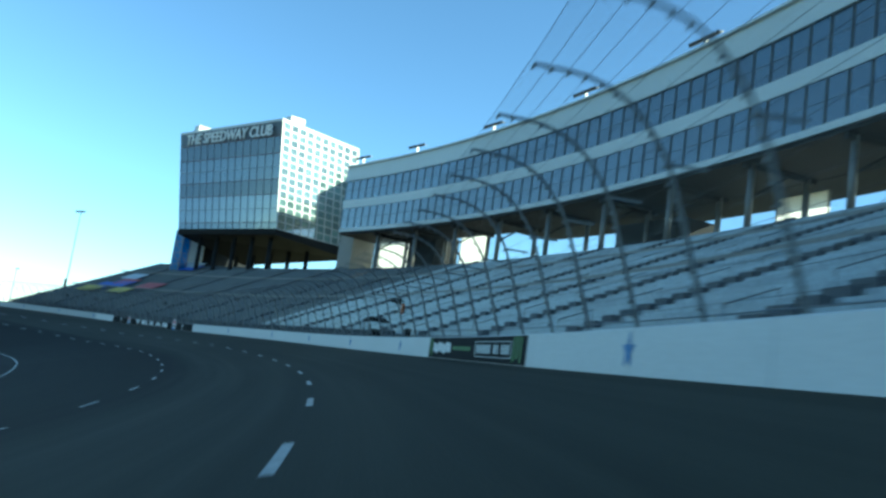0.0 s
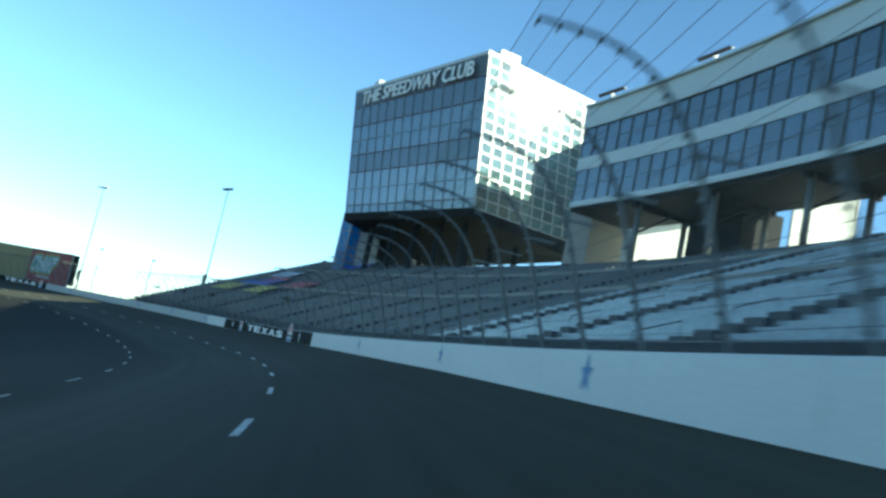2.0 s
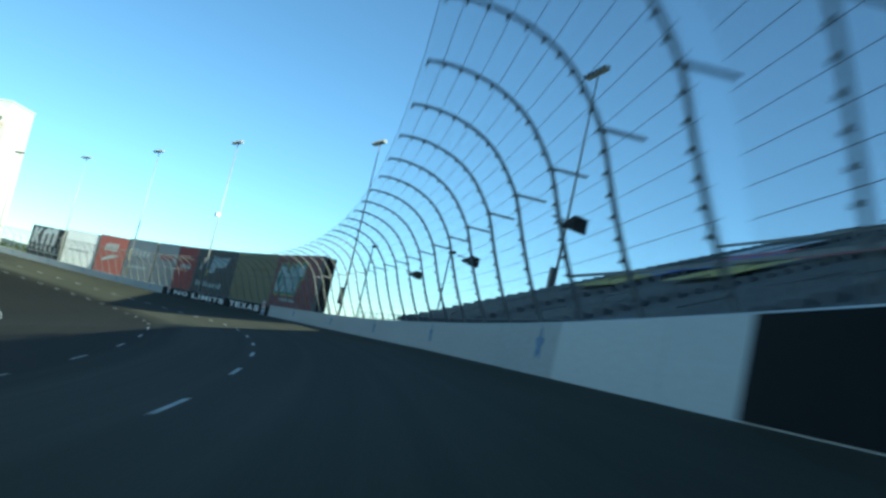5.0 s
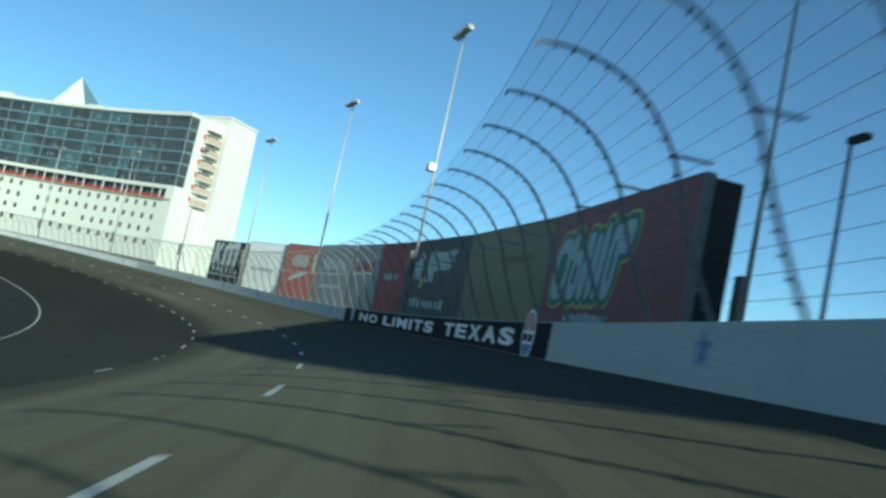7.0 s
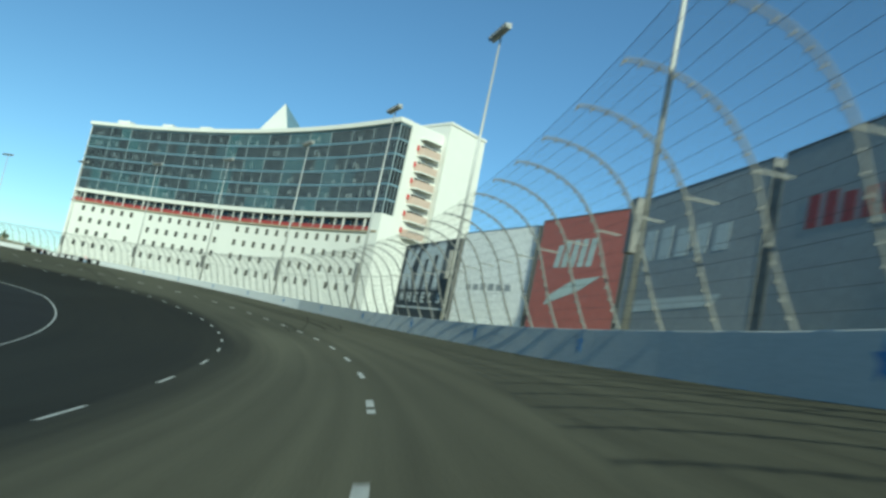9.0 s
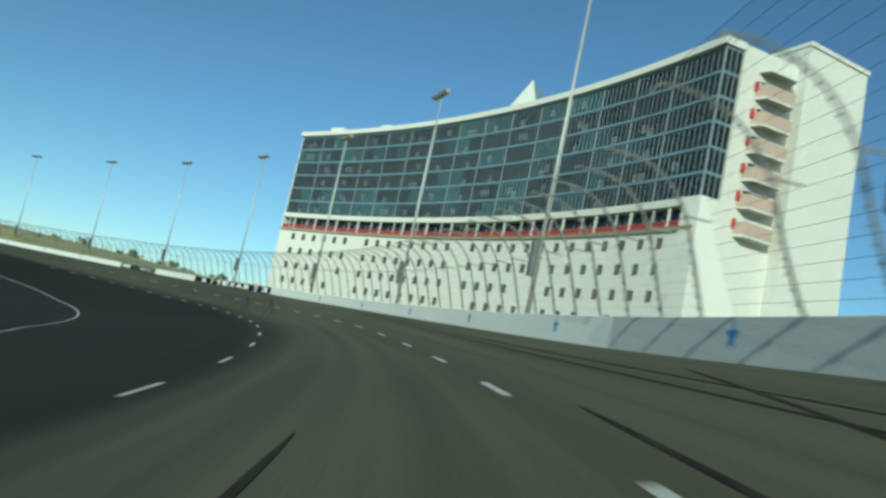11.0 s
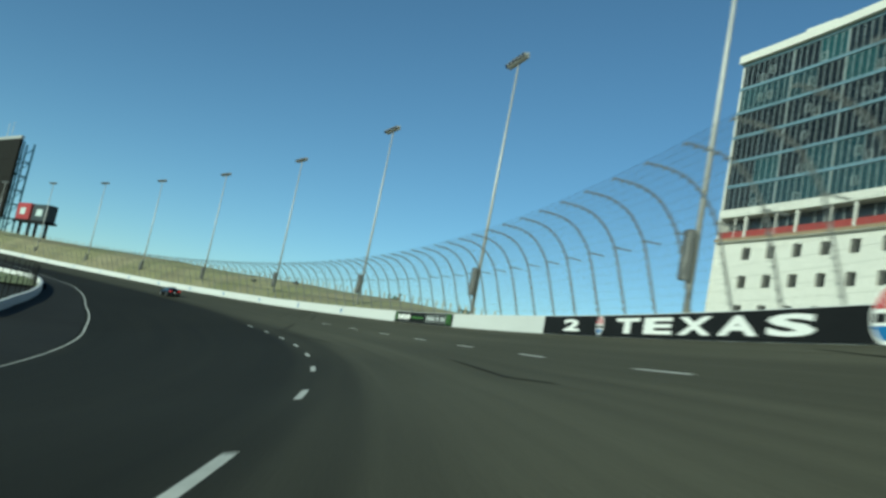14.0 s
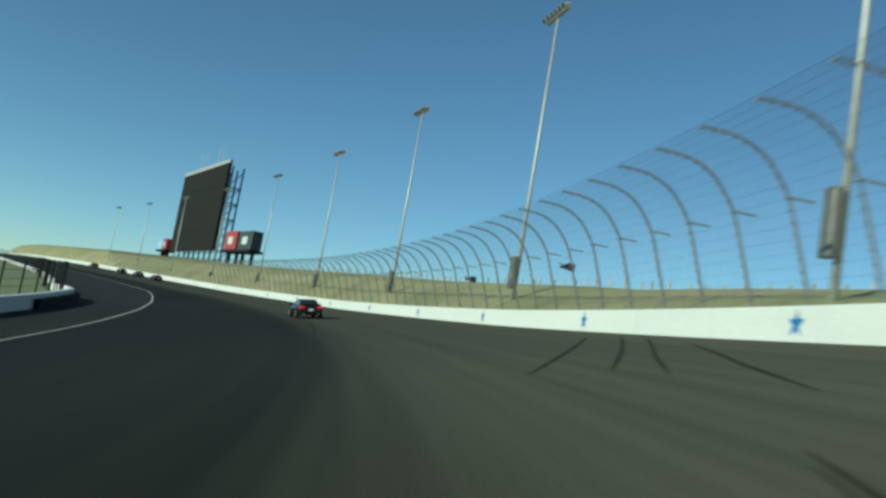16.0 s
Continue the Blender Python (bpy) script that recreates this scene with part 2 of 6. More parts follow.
# ---- the lap: the outer wall's foot is the line of reference ----
KNOTS = [-120 + 60 * i for i in range(21)]
CURV = [0.00272, 0.00316, 0.00353, 0.00377, 0.00385, 0.00386, 0.00404, 0.00421, 0.00408, 0.00397, 0.00419,
        0.0044, 0.00394, 0.00292, 0.00201, 0.00127, 0.00066, 0.00015, -0.00028, -0.00066, -0.00103]
LINE_S = np.arange(-120, 1081, 2.0)
_k = np.interp(LINE_S, KNOTS, CURV)
LINE_H = np.cumsum(_k) * 2
LINE_H += 0.06064 - LINE_H[60]
_m = LINE_H - _k
LINE_X, LINE_Y = np.cumsum(-np.sin(_m) * 2), np.cumsum(np.cos(_m) * 2)
LINE_X += 6.228 - LINE_X[60]
LINE_Y += -3.725 - LINE_Y[60]
TOP_S = [-120, 0, 50, 108, 125, 142, 160, 216, 262, 290, 320, 340, 360, 400, 430, 460, 500, 525, 593, 640, 690, 755, 827, 900, 1080]
TOP_Z = [1.3, 1.42, 1.52, 1.55, 1.45, 1.28, 1.06, 0.92, 0.6, 0.36, 0.02, -0.14, -0.1, 0.2, 0.6, 1.05, 1.5, 1.68, 1.72, 1.8, 2.1, 3.0, 4.4, 6.0, 8.0]
BANK_S = [-120, 0, 108, 160, 196, 250, 290, 380, 455, 493, 531, 593, 640, 670, 720, 1080]
BANK_T = [0.24, 0.245, 0.243, 0.27, 0.27, 0.215, 0.25, 0.235, 0.217, 0.245, 0.268, 0.235, 0.175, 0.135, 0.115, 0.1]
HIGH_S = [0, 80, 120, 300, 430, 480, 560]
HIGH_Z = [1.05, 1.1, 1.2, 1.28, 1.25, 1.08, 1.03]
GROUND_Z = -9.0


def heading(s):
    return float(np.interp(s, LINE_S, LINE_H))


def at(s, lat=0.0, z=0.0):
    """A place: s metres along the wall, lat metres outwards of its inner face."""
    h = heading(s)
    return Vector((float(np.interp(s, LINE_S, LINE_X)) + lat * math.cos(h), float(np.interp(s, LINE_S, LINE_Y)) + lat * math.sin(h), z))


def top(s):
    return float(np.interp(s, TOP_S, TOP_Z))


def high(s):
    """The wall's height."""
    return float(np.interp(s, HIGH_S, HIGH_Z))


def foot(s):
    return top(s) - high(s)


def bank(s):
    return float(np.interp(s, BANK_S, BANK_T))


def road_z(s, lat):
    return foot(s) + lat * bank(s)


def here(s, lat=0.0, z=0.0):
    """A pose at that place: x outwards, y along the lap, z up."""
    return Matrix.Translation(at(s, lat, z)) @ Matrix.Rotation(heading(s), 4, "Z")


def strip(s0, s1, step, profile, closed=False, caps=False):
    """A band along the lap. profile(s): its (lat, z) points."""
    n = max(2, int(round((s1 - s0) / step)) + 1)
    bm = bmesh.new()
    uv = bm.loops.layers.uv.new("UVMap")
    rows, flat = [], []
    for s in np.linspace(s0, s1, n):
        pr = profile(float(s))
        rows.append([bm.verts.new(at(s, a, z)) for a, z in pr])
        run = [0.0]
        for (a, z), (c, e) in zip(pr, pr[1:] + pr[:1]):
            run.append(run[-1] + math.hypot(a - c, z - e))
        flat.append((float(s), [pr[0][0] + (r if pr[-1][0] >= pr[0][0] else -r) for r in run]))
    k = len(rows[0])
    for (u, fu), (w, fw) in zip(zip(rows, flat), zip(rows[1:], flat[1:])):
        for i in range(k if closed else k - 1):
            j = (i + 1) % k
            q = bm.faces.new((u[i], u[j], w[j], w[i]))
            for lp, c in zip(q.loops, ((fu[0], fu[1][i]), (fu[0], fu[1][i + 1]), (fw[0], fw[1][i + 1]), (fw[0], fw[1][i]))):
                lp[uv].uv = c
    if closed and caps:
        bm.faces.new(rows[0])
        bm.faces.new(rows[-1][::-1])
    return bm


def bar(s0, s1, lat0, lat1, z0, z1, step=4.0):
    """A closed bar along the lap; z0 and z1 may be functions of s."""
    f0 = z0 if callable(z0) else (lambda s: z0)
    f1 = z1 if callable(z1) else (lambda s: z1)
    return strip(s0, s1, step, lambda s: [(lat0, f0(s)), (lat1, f0(s)), (lat1, f1(s)), (lat0, f1(s))], True, True)


def words(text, size, depth=0.01, bold=0.022):
    """Lettering as a mesh: x to the right, y up, centred, facing +z."""
    cu = bpy.data.curves.new("letters", "FONT")
    cu.body, cu.size, cu.extrude, cu.align_x, cu.align_y = text, size, depth, "CENTER", "CENTER"
    cu.resolution_u, cu.offset = 3, bold
    ob = bpy.data.objects.new("letters", cu)
    me = bpy.data.meshes.new_from_object(ob)
    bpy.data.objects.remove(ob)
    return me


# ---- the large structure: ground, road, outer wall ----
def crest(s):
    return float(np.interp(s, [560, 590, 609, 623, 640, 656, 685, 708, 740, 850, 1080], [0.0, 0.9, 2.05, 2.8, 3.3, 4.0, 4.6, 5.2, 5.6, 5.9, 6.2]))


def bank_profile(s):
    t, c = top(s), crest(s)
    return [(0.55, t - 0.35), (2.5, t - 0.2 + 0.35 * c), (6, t - 0.1 + 0.75 * c), (12, t + c), (30, t + c - 0.2), (95, t + 0.6 * c - 0.6), (190, GROUND_Z + 0.3), (260, GROUND_Z - 0.3)]


def inner(s):
    """Where the banking ends; the road narrows towards the straight."""
    return float(np.interp(s, [600, 630, 651, 665, 692, 724, 760], [-27.0, -26.0, -24.0, -22.8, -21.4, -19.2, -18.2]))


def infield_profile(s):
    e = inner(s)
    z = road_z(s, e)
    return [(e, z), (e - 5.0, z - 0.35), (e - 12.0, z - 0.7), (e - 26.0, min(z - 1.2, GROUND_Z + 2.5)), (e - 60.0, GROUND_Z - 0.3)]


ground = part("ground", boxes((-4600, 3800, -4200, 4200, GROUND_Z - 3, GROUND_Z)), M_GRASS)
tagged(ground, "flat dry grassland reaching the horizon", "ground", kind="structure")
verge = part("grass_bank", strip(-120, 1080, 6, bank_profile), M_GRASS)
tagged(verge, "dry grass bank behind the white outer wall", "grass bank", kind="structure")
road = part("road", strip(-120, 1080, 3, lambda s: [(inner(s), road_z(s, inner(s))), (-18, road_z(s, -18)), (-9, road_z(s, -9)), (0.3, road_z(s, 0.3))]), M_ASPHALT, smooth=True)
tagged(road, "banked asphalt race track with dark tyre streaks", "road", kind="structure")
apron = part("apron", strip(-120, 1080, 5, infield_profile), M_APRON, smooth=True)
tagged(apron, "flat dark asphalt apron inside the white line", "pavement", kind="structure")

wall = thing("wall_outer", "smooth white painted concrete track wall", "wall", kind="structure")
SEG = 6.0
for i in range(196):
    a = -110 + SEG * i
    prof = lambda s: [(0.0, foot(s) - 0.3), (0.0, top(s) - 0.03), (0.03, top(s)), (0.52, top(s)), (0.55, top(s) - 0.03), (0.55, foot(s) - 0.3)]
    # panels between s 192 and 430 take the darker tone
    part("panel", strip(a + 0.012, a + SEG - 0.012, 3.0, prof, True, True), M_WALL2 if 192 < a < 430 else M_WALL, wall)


def inset(s, z, lat=-0.02):
    """A pose on the wall's face: x to the reader's right, y up, z towards the track."""
    h = heading(s)
    t, o = Vector((-math.sin(h), math.cos(h), 0)), Vector((math.cos(h), math.sin(h), 0))
    m = Matrix.Identity(4)
    m.col[0][:3], m.col[1][:3], m.col[2][:3] = -t, (0, 0, 1), -o
    m.translation = at(s, lat, z)
    return m


def star_mesh():
    bm = bmesh.new()
    ring = []
    for i in range(10):
        r, a = (0.44 if i % 2 == 0 else 0.19), math.pi / 2 + i * math.pi / 5
        ring.append((r * math.cos(a) * 0.9, r * math.sin(a)))
    low = [bm.verts.new((x, y, 0)) for x, y in ring]
    high = [bm.verts.new((x * 0.97, y * 0.97, 0.008)) for x, y in ring]
    for i in range(10):
        j = (i + 1) % 10
        bm.faces.new((low[i], low[j], high[j], high[i]))
    bm.faces.new(high)
    return mesh_of(bm, M_BLUE, "star")


STAR = star_mesh()
SIGNS = [(31.0, 48.2), (147.0, 187.4), (277.2, 330.2), (525.0, 559.0), (577.2, 592.9)]
STARS = [22.1 + 17.1 * k for k in range(-6, 6)] + [129.1] + [197.5 + 17 * k for k in range(5)] + [336.5 + 16.75 * k for k in range(11)] + [611.1 + 16.7 * k for k in range(18)]
for s in STARS:
    if not any(a - 1 < s < b + 1 for a, b in SIGNS):
        st = part("star_emblem", STAR, M_BLUE, None, m=inset(s, top(s) - 0.52, -0.012))
        tagged(st, "blue painted star on the white track wall", "emblem", "stars along the track wall")


# ---- signs on the wall ----
def banner(name, s0, s1, label, material=M_BLACK, edge=0.0):
    ob = thing(name, label, "sign", m=Matrix.Identity(4))
    panel = strip(s0, s1, 2.0, lambda s: [(-0.004, foot(s) + 0.02), (-0.03, foot(s) + 0.02), (-0.03, top(s) - 0.04), (-0.004, top(s) - 0.04)], True, True)
    part("panel", panel, material, ob)
    return ob


def lettering(ob, text, s_left, s_right, height, material=M_WHITE, lift=0.5):
    """Letters one by one along the wall, from the reader's left to right."""
    chars = [c for c in text]
    wide = {"I": 0.5, " ": 0.6, "M": 1.25, "1": 0.7, "T": 0.95}
    total = sum(wide.get(c, 1.0) for c in chars)
    unit = (s_left - s_right) / total
    pos = s_left
    for c in chars:
        w = wide.get(c, 1.0) * unit
        if c != " ":
            me = words(c, 1.0, 0.006, 0.04)
            me.materials.append(material)
            xs = [v.co.x for v in me.vertices]
            ys = [v.co.y for v in me.vertices]
            cx, cy, dx, dy = (max(xs) + min(xs)) / 2, (max(ys) + min(ys)) / 2, max(xs) - min(xs), max(ys) - min(ys)
            fill = 0.84 if c not in "I1" else 0.5 if c == "I" else min(0.8, height * 0.55 / w)
            for v in me.vertices:
                v.co = ((v.co.x - cx) * w * fill / dx, (v.co.y - cy) * height / dy, v.co.z)
            mid = pos - w / 2
            part("letter", me, material, ob, m=inset(mid, foot(mid) + high(mid) * lift, -0.04))
        pos -= w


def numeral_one(ob, s, height):
    """A bold one with a slanting flag."""
    h, w = height, height * 0.5
    outline = [(0.0, -h / 2), (w * 0.62, -h / 2), (w * 0.62, h / 2), (w * 0.18, h / 2), (-w * 0.62, h * 0.24), (-w * 0.62, h * 0.02), (0.0, h * 0.18)]
    bm = bmesh.new()
    lo = [bm.verts.new((x, y, 0)) for x, y in outline]
    hi = [bm.verts.new((x, y, 0.006)) for x, y in outline]
    for k in range(len(lo)):
        q = (k + 1) % len(lo)
        bm.faces.new((lo[k], lo[q], hi[q], hi[k]))
    bm.faces.new(hi)
    part("letter", bm, M_WHITE, ob, m=inset(s, foot(s) + high(s) * 0.5, -0.04))


def emblem(ob, s, radius, lift):
    """An oval badge of red rays over a white band over blue, standing a little over the wall's top."""
    def oval(rx, ry, y0, y1, z0, z1):
        bm = bmesh.new()
        n = 20
        ring = []
        for i in range(n):
            a = i * math.tau / n
            ring.append((rx * math.cos(a), max(y0, min(y1, ry * math.sin(a)))))
        lo = [bm.verts.new((x, y, z0)) for x, y in ring]
        hi = [bm.verts.new((x, y, z1)) for x, y in ring]
        for i in range(n):
            bm.faces.new((lo[i], lo[(i + 1) % n], hi[(i + 1) % n], hi[i]))
        bm.faces.new(hi)
        bmesh.ops.remove_doubles(bm, verts=bm.verts, dist=1e-4)
        return bm
    m = inset(s, foot(s) + high(s) * lift, -0.045)
    b = part("badge", oval(radius, radius * 1.08, -9, 9, 0, 0.02), M_WHITE, ob, "oval red, white and blue badge", m)
    part("red_field", oval(radius * 0.88, radius * 0.94, radius * 0.18, 9, 0.02, 0.03), M_RED, b)
    part("blue_field", oval(radius * 0.88, radius * 0.94, -9, -radius * 0.42, 0.02, 0.03), M_BLUE, b)
    part("band", boxes((-radius * 0.8, -radius * 0.1, -radius * 0.3, radius * 0.02, 0.02, 0.03), (radius * 0.1, radius * 0.75, -radius * 0.3, radius * 0.02, 0.02, 0.03)), M_BLACK, b)
    for k in (-2, -1, 0, 1, 2):
        bm = boxes((-0.02 * radius, 0.02 * radius, radius * 0.22, radius * 0.85, 0.03, 0.035))
        part("ray", bm, M_WHITE, b, m=Matrix.Rotation(k * -0.36, 4, "Z"))


sg = banner("track_sign", 147.0, 187.4, "black wall sign lettered TEXAS between ones and badges")
numeral_one(sg, 183.4, 0.7)
emblem(sg, 179.3, 0.62, 0.5)
lettering(sg, "TEXAS", 176.4, 159.3, 0.72)
emblem(sg, 156.4, 0.95, 0.62)
numeral_one(sg, 152.2, 0.76)
sg = banner("track_sign", 277.2, 330.2, "black wall sign lettered NO LIMITS TEXAS with badges")
emblem(sg, 327.1, 0.6, 0.6)
lettering(sg, "NO", 324.6, 317.3, 0.7)
lettering(sg, "LIMITS", 315.7, 299.3, 0.72)
lettering(sg, "TEXAS", 296.8, 281.8, 0.72)
emblem(sg, 279.9, 0.85, 0.62)
sg = banner("track_sign", 525.0, 559.0, "black wall sign lettered TEXAS between twos and badges")
lettering(sg, "2", 556.2, 553.6, 0.62)
emblem(sg, 551.2, 0.42, 0.5)
lettering(sg, "TEXAS", 549.6, 534.4, 0.68)
emblem(sg, 531.6, 0.72, 0.72)
lettering(sg, "2", 529.1, 525.9, 0.7)
for a, b in (SIGNS[0], SIGNS[4]):
    sg = banner("sponsor_sign", a, b, "dark sponsor banner with green slashes and white blocks on the wall")
    w = b - a
    def spot(name, u0, u1, z0, z1, mt, lift=0.04):
        part(name, bar(b - u1 * w, b - u0 * w, -lift, -0.031, lambda s: foot(s) + z0 * high(s), lambda s: foot(s) + z1 * high(s), 1), mt, sg)
    for u, k in ((0.015, 0.55), (0.905, 1.0)):
        for q, (lo, hi) in enumerate(((0.12, 0.93), (0.2, 0.97), (0.1, 0.9))):
            spot("green_slash", u + k * q * 0.026, u + k * (q * 0.026 + 0.011), lo, hi, M_GREEN)
    for q in range(7):
        spot("block", 0.065 + q * 0.032, 0.089 + q * 0.032, (0.3, 0.24, 0.33)[q % 3], (0.72, 0.66, 0.76)[q % 3], M_WHITE)
    for q in range(6):
        spot("block", 0.315 + q * 0.034, 0.337 + q * 0.034, 0.42, 0.58, M_GREEN)
    spot("frame", 0.56, 0.89, 0.2, 0.225, M_SUITE)
    spot("frame", 0.56, 0.89, 0.765, 0.79, M_SUITE)
    spot("frame", 0.56, 0.564, 0.225, 0.765, M_SUITE)
    spot("frame", 0.886, 0.89, 0.225, 0.765, M_SUITE)
    for q in range(13):
        if q not in (6, 9):
            spot("block", 0.578 + q * 0.023, 0.594 + q * 0.023, 0.34, 0.66, M_SUITE)


# ---- catch fence ----
# each post leans over the track and bends at its head: (x, z) above the wall's top
ARM = {"low": [(0, 0), (-0.58, 1.7), (-1.0, 2.85), (-1.36, 3.46), (-1.98, 4.11), (-2.85, 4.47), (-3.97, 4.53)],
       "wide": [(0, 0), (-0.55, 1.05), (-0.98, 2.05), (-1.36, 3.05), (-1.64, 3.5), (-2.1, 4.06), (-2.65, 4.46), (-3.3, 4.71), (-4.0, 4.82), (-4.55, 4.78)]}


def arm_points(kind, n=20):
    """Evenly spaced points along a post and its arm, rounded off."""
    raw = [Vector((x, 0, z)) for x, z in ARM[kind]]
    raw = [raw[0] * 2 - raw[1]] + raw + [raw[-1] * 2 - raw[-2]]
    fine = []
    for a, b, c, d in zip(raw, raw[1:], raw[2:], raw[3:]):
        for k in range(8):
            u = k / 8
            fine.append(0.5 * (2 * b + (c - a) * u + (2 * a - 5 * b + 4 * c - d) * u * u + (3 * b - a - 3 * c + d) * u ** 3))
    fine.append(raw[-2])
    run = [0.0]
    for p, q in zip(fine, fine[1:]):
        run.append(run[-1] + (q - p).length)
    at_run = np.linspace(0, run[-1], n)
    return list(zip(np.interp(at_run, run, [p.x for p in fine]), np.interp(at_run, run, [p.z for p in fine])))


def fence_post_mesh(kind):
    """A steel post on the wall with a toothed arm that curves over the track. x outwards, z up from the wall's top."""
    bm = bmesh.new()
    pts = [(x, 0, z) for x, z in arm_points(kind, 20)]
    tube(bm, pts, 0.056, 6, 0.65)
    for p, q in zip(pts[1:], pts):
        d = Vector((p[0] - q[0], 0, p[2] - q[2])).normalized()
        e = Vector((d.z, 0, -d.x)) * 0.08
        box(bm, p[0] - e.x - 0.028, p[0] - e.x + 0.028, -0.04, 0.04, p[2] - e.z - 0.028, p[2] - e.z + 0.028)
    k = min(range(20), key=lambda i: abs(pts[i][2] - 3.1))
    xb, zb = pts[k][0], pts[k][2]
    box(bm, xb, xb + 0.8, -0.025, 0.025, zb, zb + 0.06)
    box(bm, -0.16, 0.05, -0.12, 0.12, -0.03, 0.06)
    return mesh_of(bm, M_POST, "post")


POST_LAT = 0.46
fence = thing("catch_fence", "tall steel catch fence curving over the track wall", "fence", kind="structure")
for kind, s0, s1, gap in (("low", 50.6 - 26 * 3.47, 187.0, 3.47), ("wide", 266.3 - 22 * 3.52, 420.0, 3.52), ("low", 423.36, 860.0, 3.08)):
    mesh = fence_post_mesh(kind)
    s = s0
    while s < s1:
        part("post", mesh, M_POST, fence, m=here(s, POST_LAT, top(s)))
        s += gap
    for dl, dz in arm_points(kind, 18)[1:]:
        r = 0.0055 if s0 < 400 else 0.0035
        part("cable", strip(s0 - 0.5, s1 + 1, gap, lambda s: [(POST_LAT - 0.09 + dl - r, top(s) + dz), (POST_LAT - 0.09 + dl, top(s) + dz + r), (POST_LAT - 0.09 + dl + r, top(s) + dz), (POST_LAT - 0.09 + dl, top(s) + dz - r)], True), M_CABLE, fence)
    part("wire_mesh", strip(s0 - 0.5, s1 + 1, gap, lambda s: [(POST_LAT - 0.1 + a, top(s) + b) for a, b in arm_points(kind, 12)]), M_MESH, fence, "fine grey steel wire mesh")


# starter's booth behind the fence: posts, a dark canopy and a small cabin
booth = thing("starter_booth", "dark canopied starter's booth standing behind the catch fence", "booth", m=here(73.2, 1.85, top(73.2)))
part("cabin", boxes((-0.35, 0.4, -0.45, 0.45, -0.6, 0.75), bevel=0.04), M_DARK, booth)
part("counter", boxes((-0.5, 0.55, -0.6, 0.6, 0.75, 0.82), bevel=0.01), M_STEEL, booth)
for x in (-0.78, 0.78):
    for y in (-0.78, 0.78):
        part("post", tube(bmesh.new(), [(x, y, -0.6), (x, y, 1.5)], 0.045, 8), M_STEEL, booth, smooth=True)
canopy = bmesh.new()
hull(canopy, [Vector((x, y, z)) for z, r in ((1.46, 0.98), (1.8, 0.6)) for x, y in ((-r, -r), (r, -r), (r, r), (-r, r))])
part("canopy", canopy, M_DARK, booth, "dark sloping canopy")
# amber warning lamp and switch cabinet on the fence
M_AMBER = mat("amber_lens", (0.45, 0.105, 0.01), 0.35, 0, 0.15, 2, 20, 0.05)
warn = thing("warning_lamp", "amber warning lamp in an orange housing on the fence", "lamp", m=here(58.0, 0.16, top(58.0) + 1.85))
part("housing", boxes((-0.1, 0.1, -0.17, 0.17, -0.33, 0.33), bevel=0.04), M_AMBER, warn)
for z in (-0.16, 0.16):
    part("lens", tube(bmesh.new(), [(0, -0.17, z), (0, -0.21, z)], 0.085, 12), M_AMBER, warn, "round amber lens", smooth=True)
part("bracket", boxes((0.1, 0.22, -0.03, 0.03, -0.2, -0.14), (-0.03, 0.03, -0.03, 0.03, 0.33, 0.6)), M_DARK, warn)
cab = thing("switch_cabinet", "grey steel switch cabinet behind the track wall", "cabinet", m=here(59.2, 1.0, top(59.2) + 0.1))
part("body", boxes((-0.18, 0.18, -0.2, 0.2, -0.65, 0.55), bevel=0.03), M_DARK, cab)
# lid paler than the body, the light on its top put into the colour
part("lid", boxes((-0.21, 0.21, -0.23, 0.23, 0.55, 0.6), bevel=0.01), M_STEEL, cab, "steel lid in a paler tone for its lit top")


# ---- road paint and tyre marks ----
def on_road(s0, s1, lat0, lat1, lift, w, step=1.0):
    """A painted or rubbed band lying on the banked road, from one side of it to another."""
    def prof(s):
        k = (s - s0) / (s1 - s0)
        k = k * k * (3 - 2 * k) if abs(lat1 - lat0) > 1 else k
        c = lat0 + (lat1 - lat0) * k
        return [(c - w / 2, road_z(s, c - w / 2) + lift), (c + w / 2, road_z(s, c + w / 2) + lift)]
    return strip(s0, s1, step, prof)


lanes = thing("lane_marking", "worn white dashed lane lines on the asphalt", "road marking", kind="structure")
for k in range(-14, 52):
    c = float(np.interp(k, [-14, 0, 6, 23, 43, 51, 62], [-91.0, 56.2, 119.7, 298.8, 507.2, 592.3, 709.0]))
    lat = float(np.interp(c, [0, 130, 280, 308, 454, 520, 600], [-6.8, -6.5, -7.7, -7.8, -6.95, -6.65, -6.6]))
    part("dash", on_road(c - 1.5, c + 1.5, lat, lat, 0.006, 0.15), M_LINE, lanes)
    lat = float(np.interp(c, [0, 150, 400, 700], [-14.2, -14.2, -13.3, -13.1]))
    part("dash", on_road(c - 0.3, c + 2.7, lat, lat, 0.006, 0.15), M_LINE, lanes)
edge_line = part("edge_line", strip(-100, 1000, 3, lambda s: [(inner(s) + 0.3, road_z(s, inner(s) + 0.3) + 0.006), (inner(s) + 0.46, road_z(s, inner(s) + 0.46) + 0.006)]), M_LINE)
tagged(edge_line, "continuous white line at the foot of the banking", "road marking", kind="structure")
M_TYRE = mat("tyre_rubber_mark", (0.0255, 0.0245, 0.0195), 0.9, 0, 0.6, 0.8, 6, 0.1, coords="UV", spec=0.05)


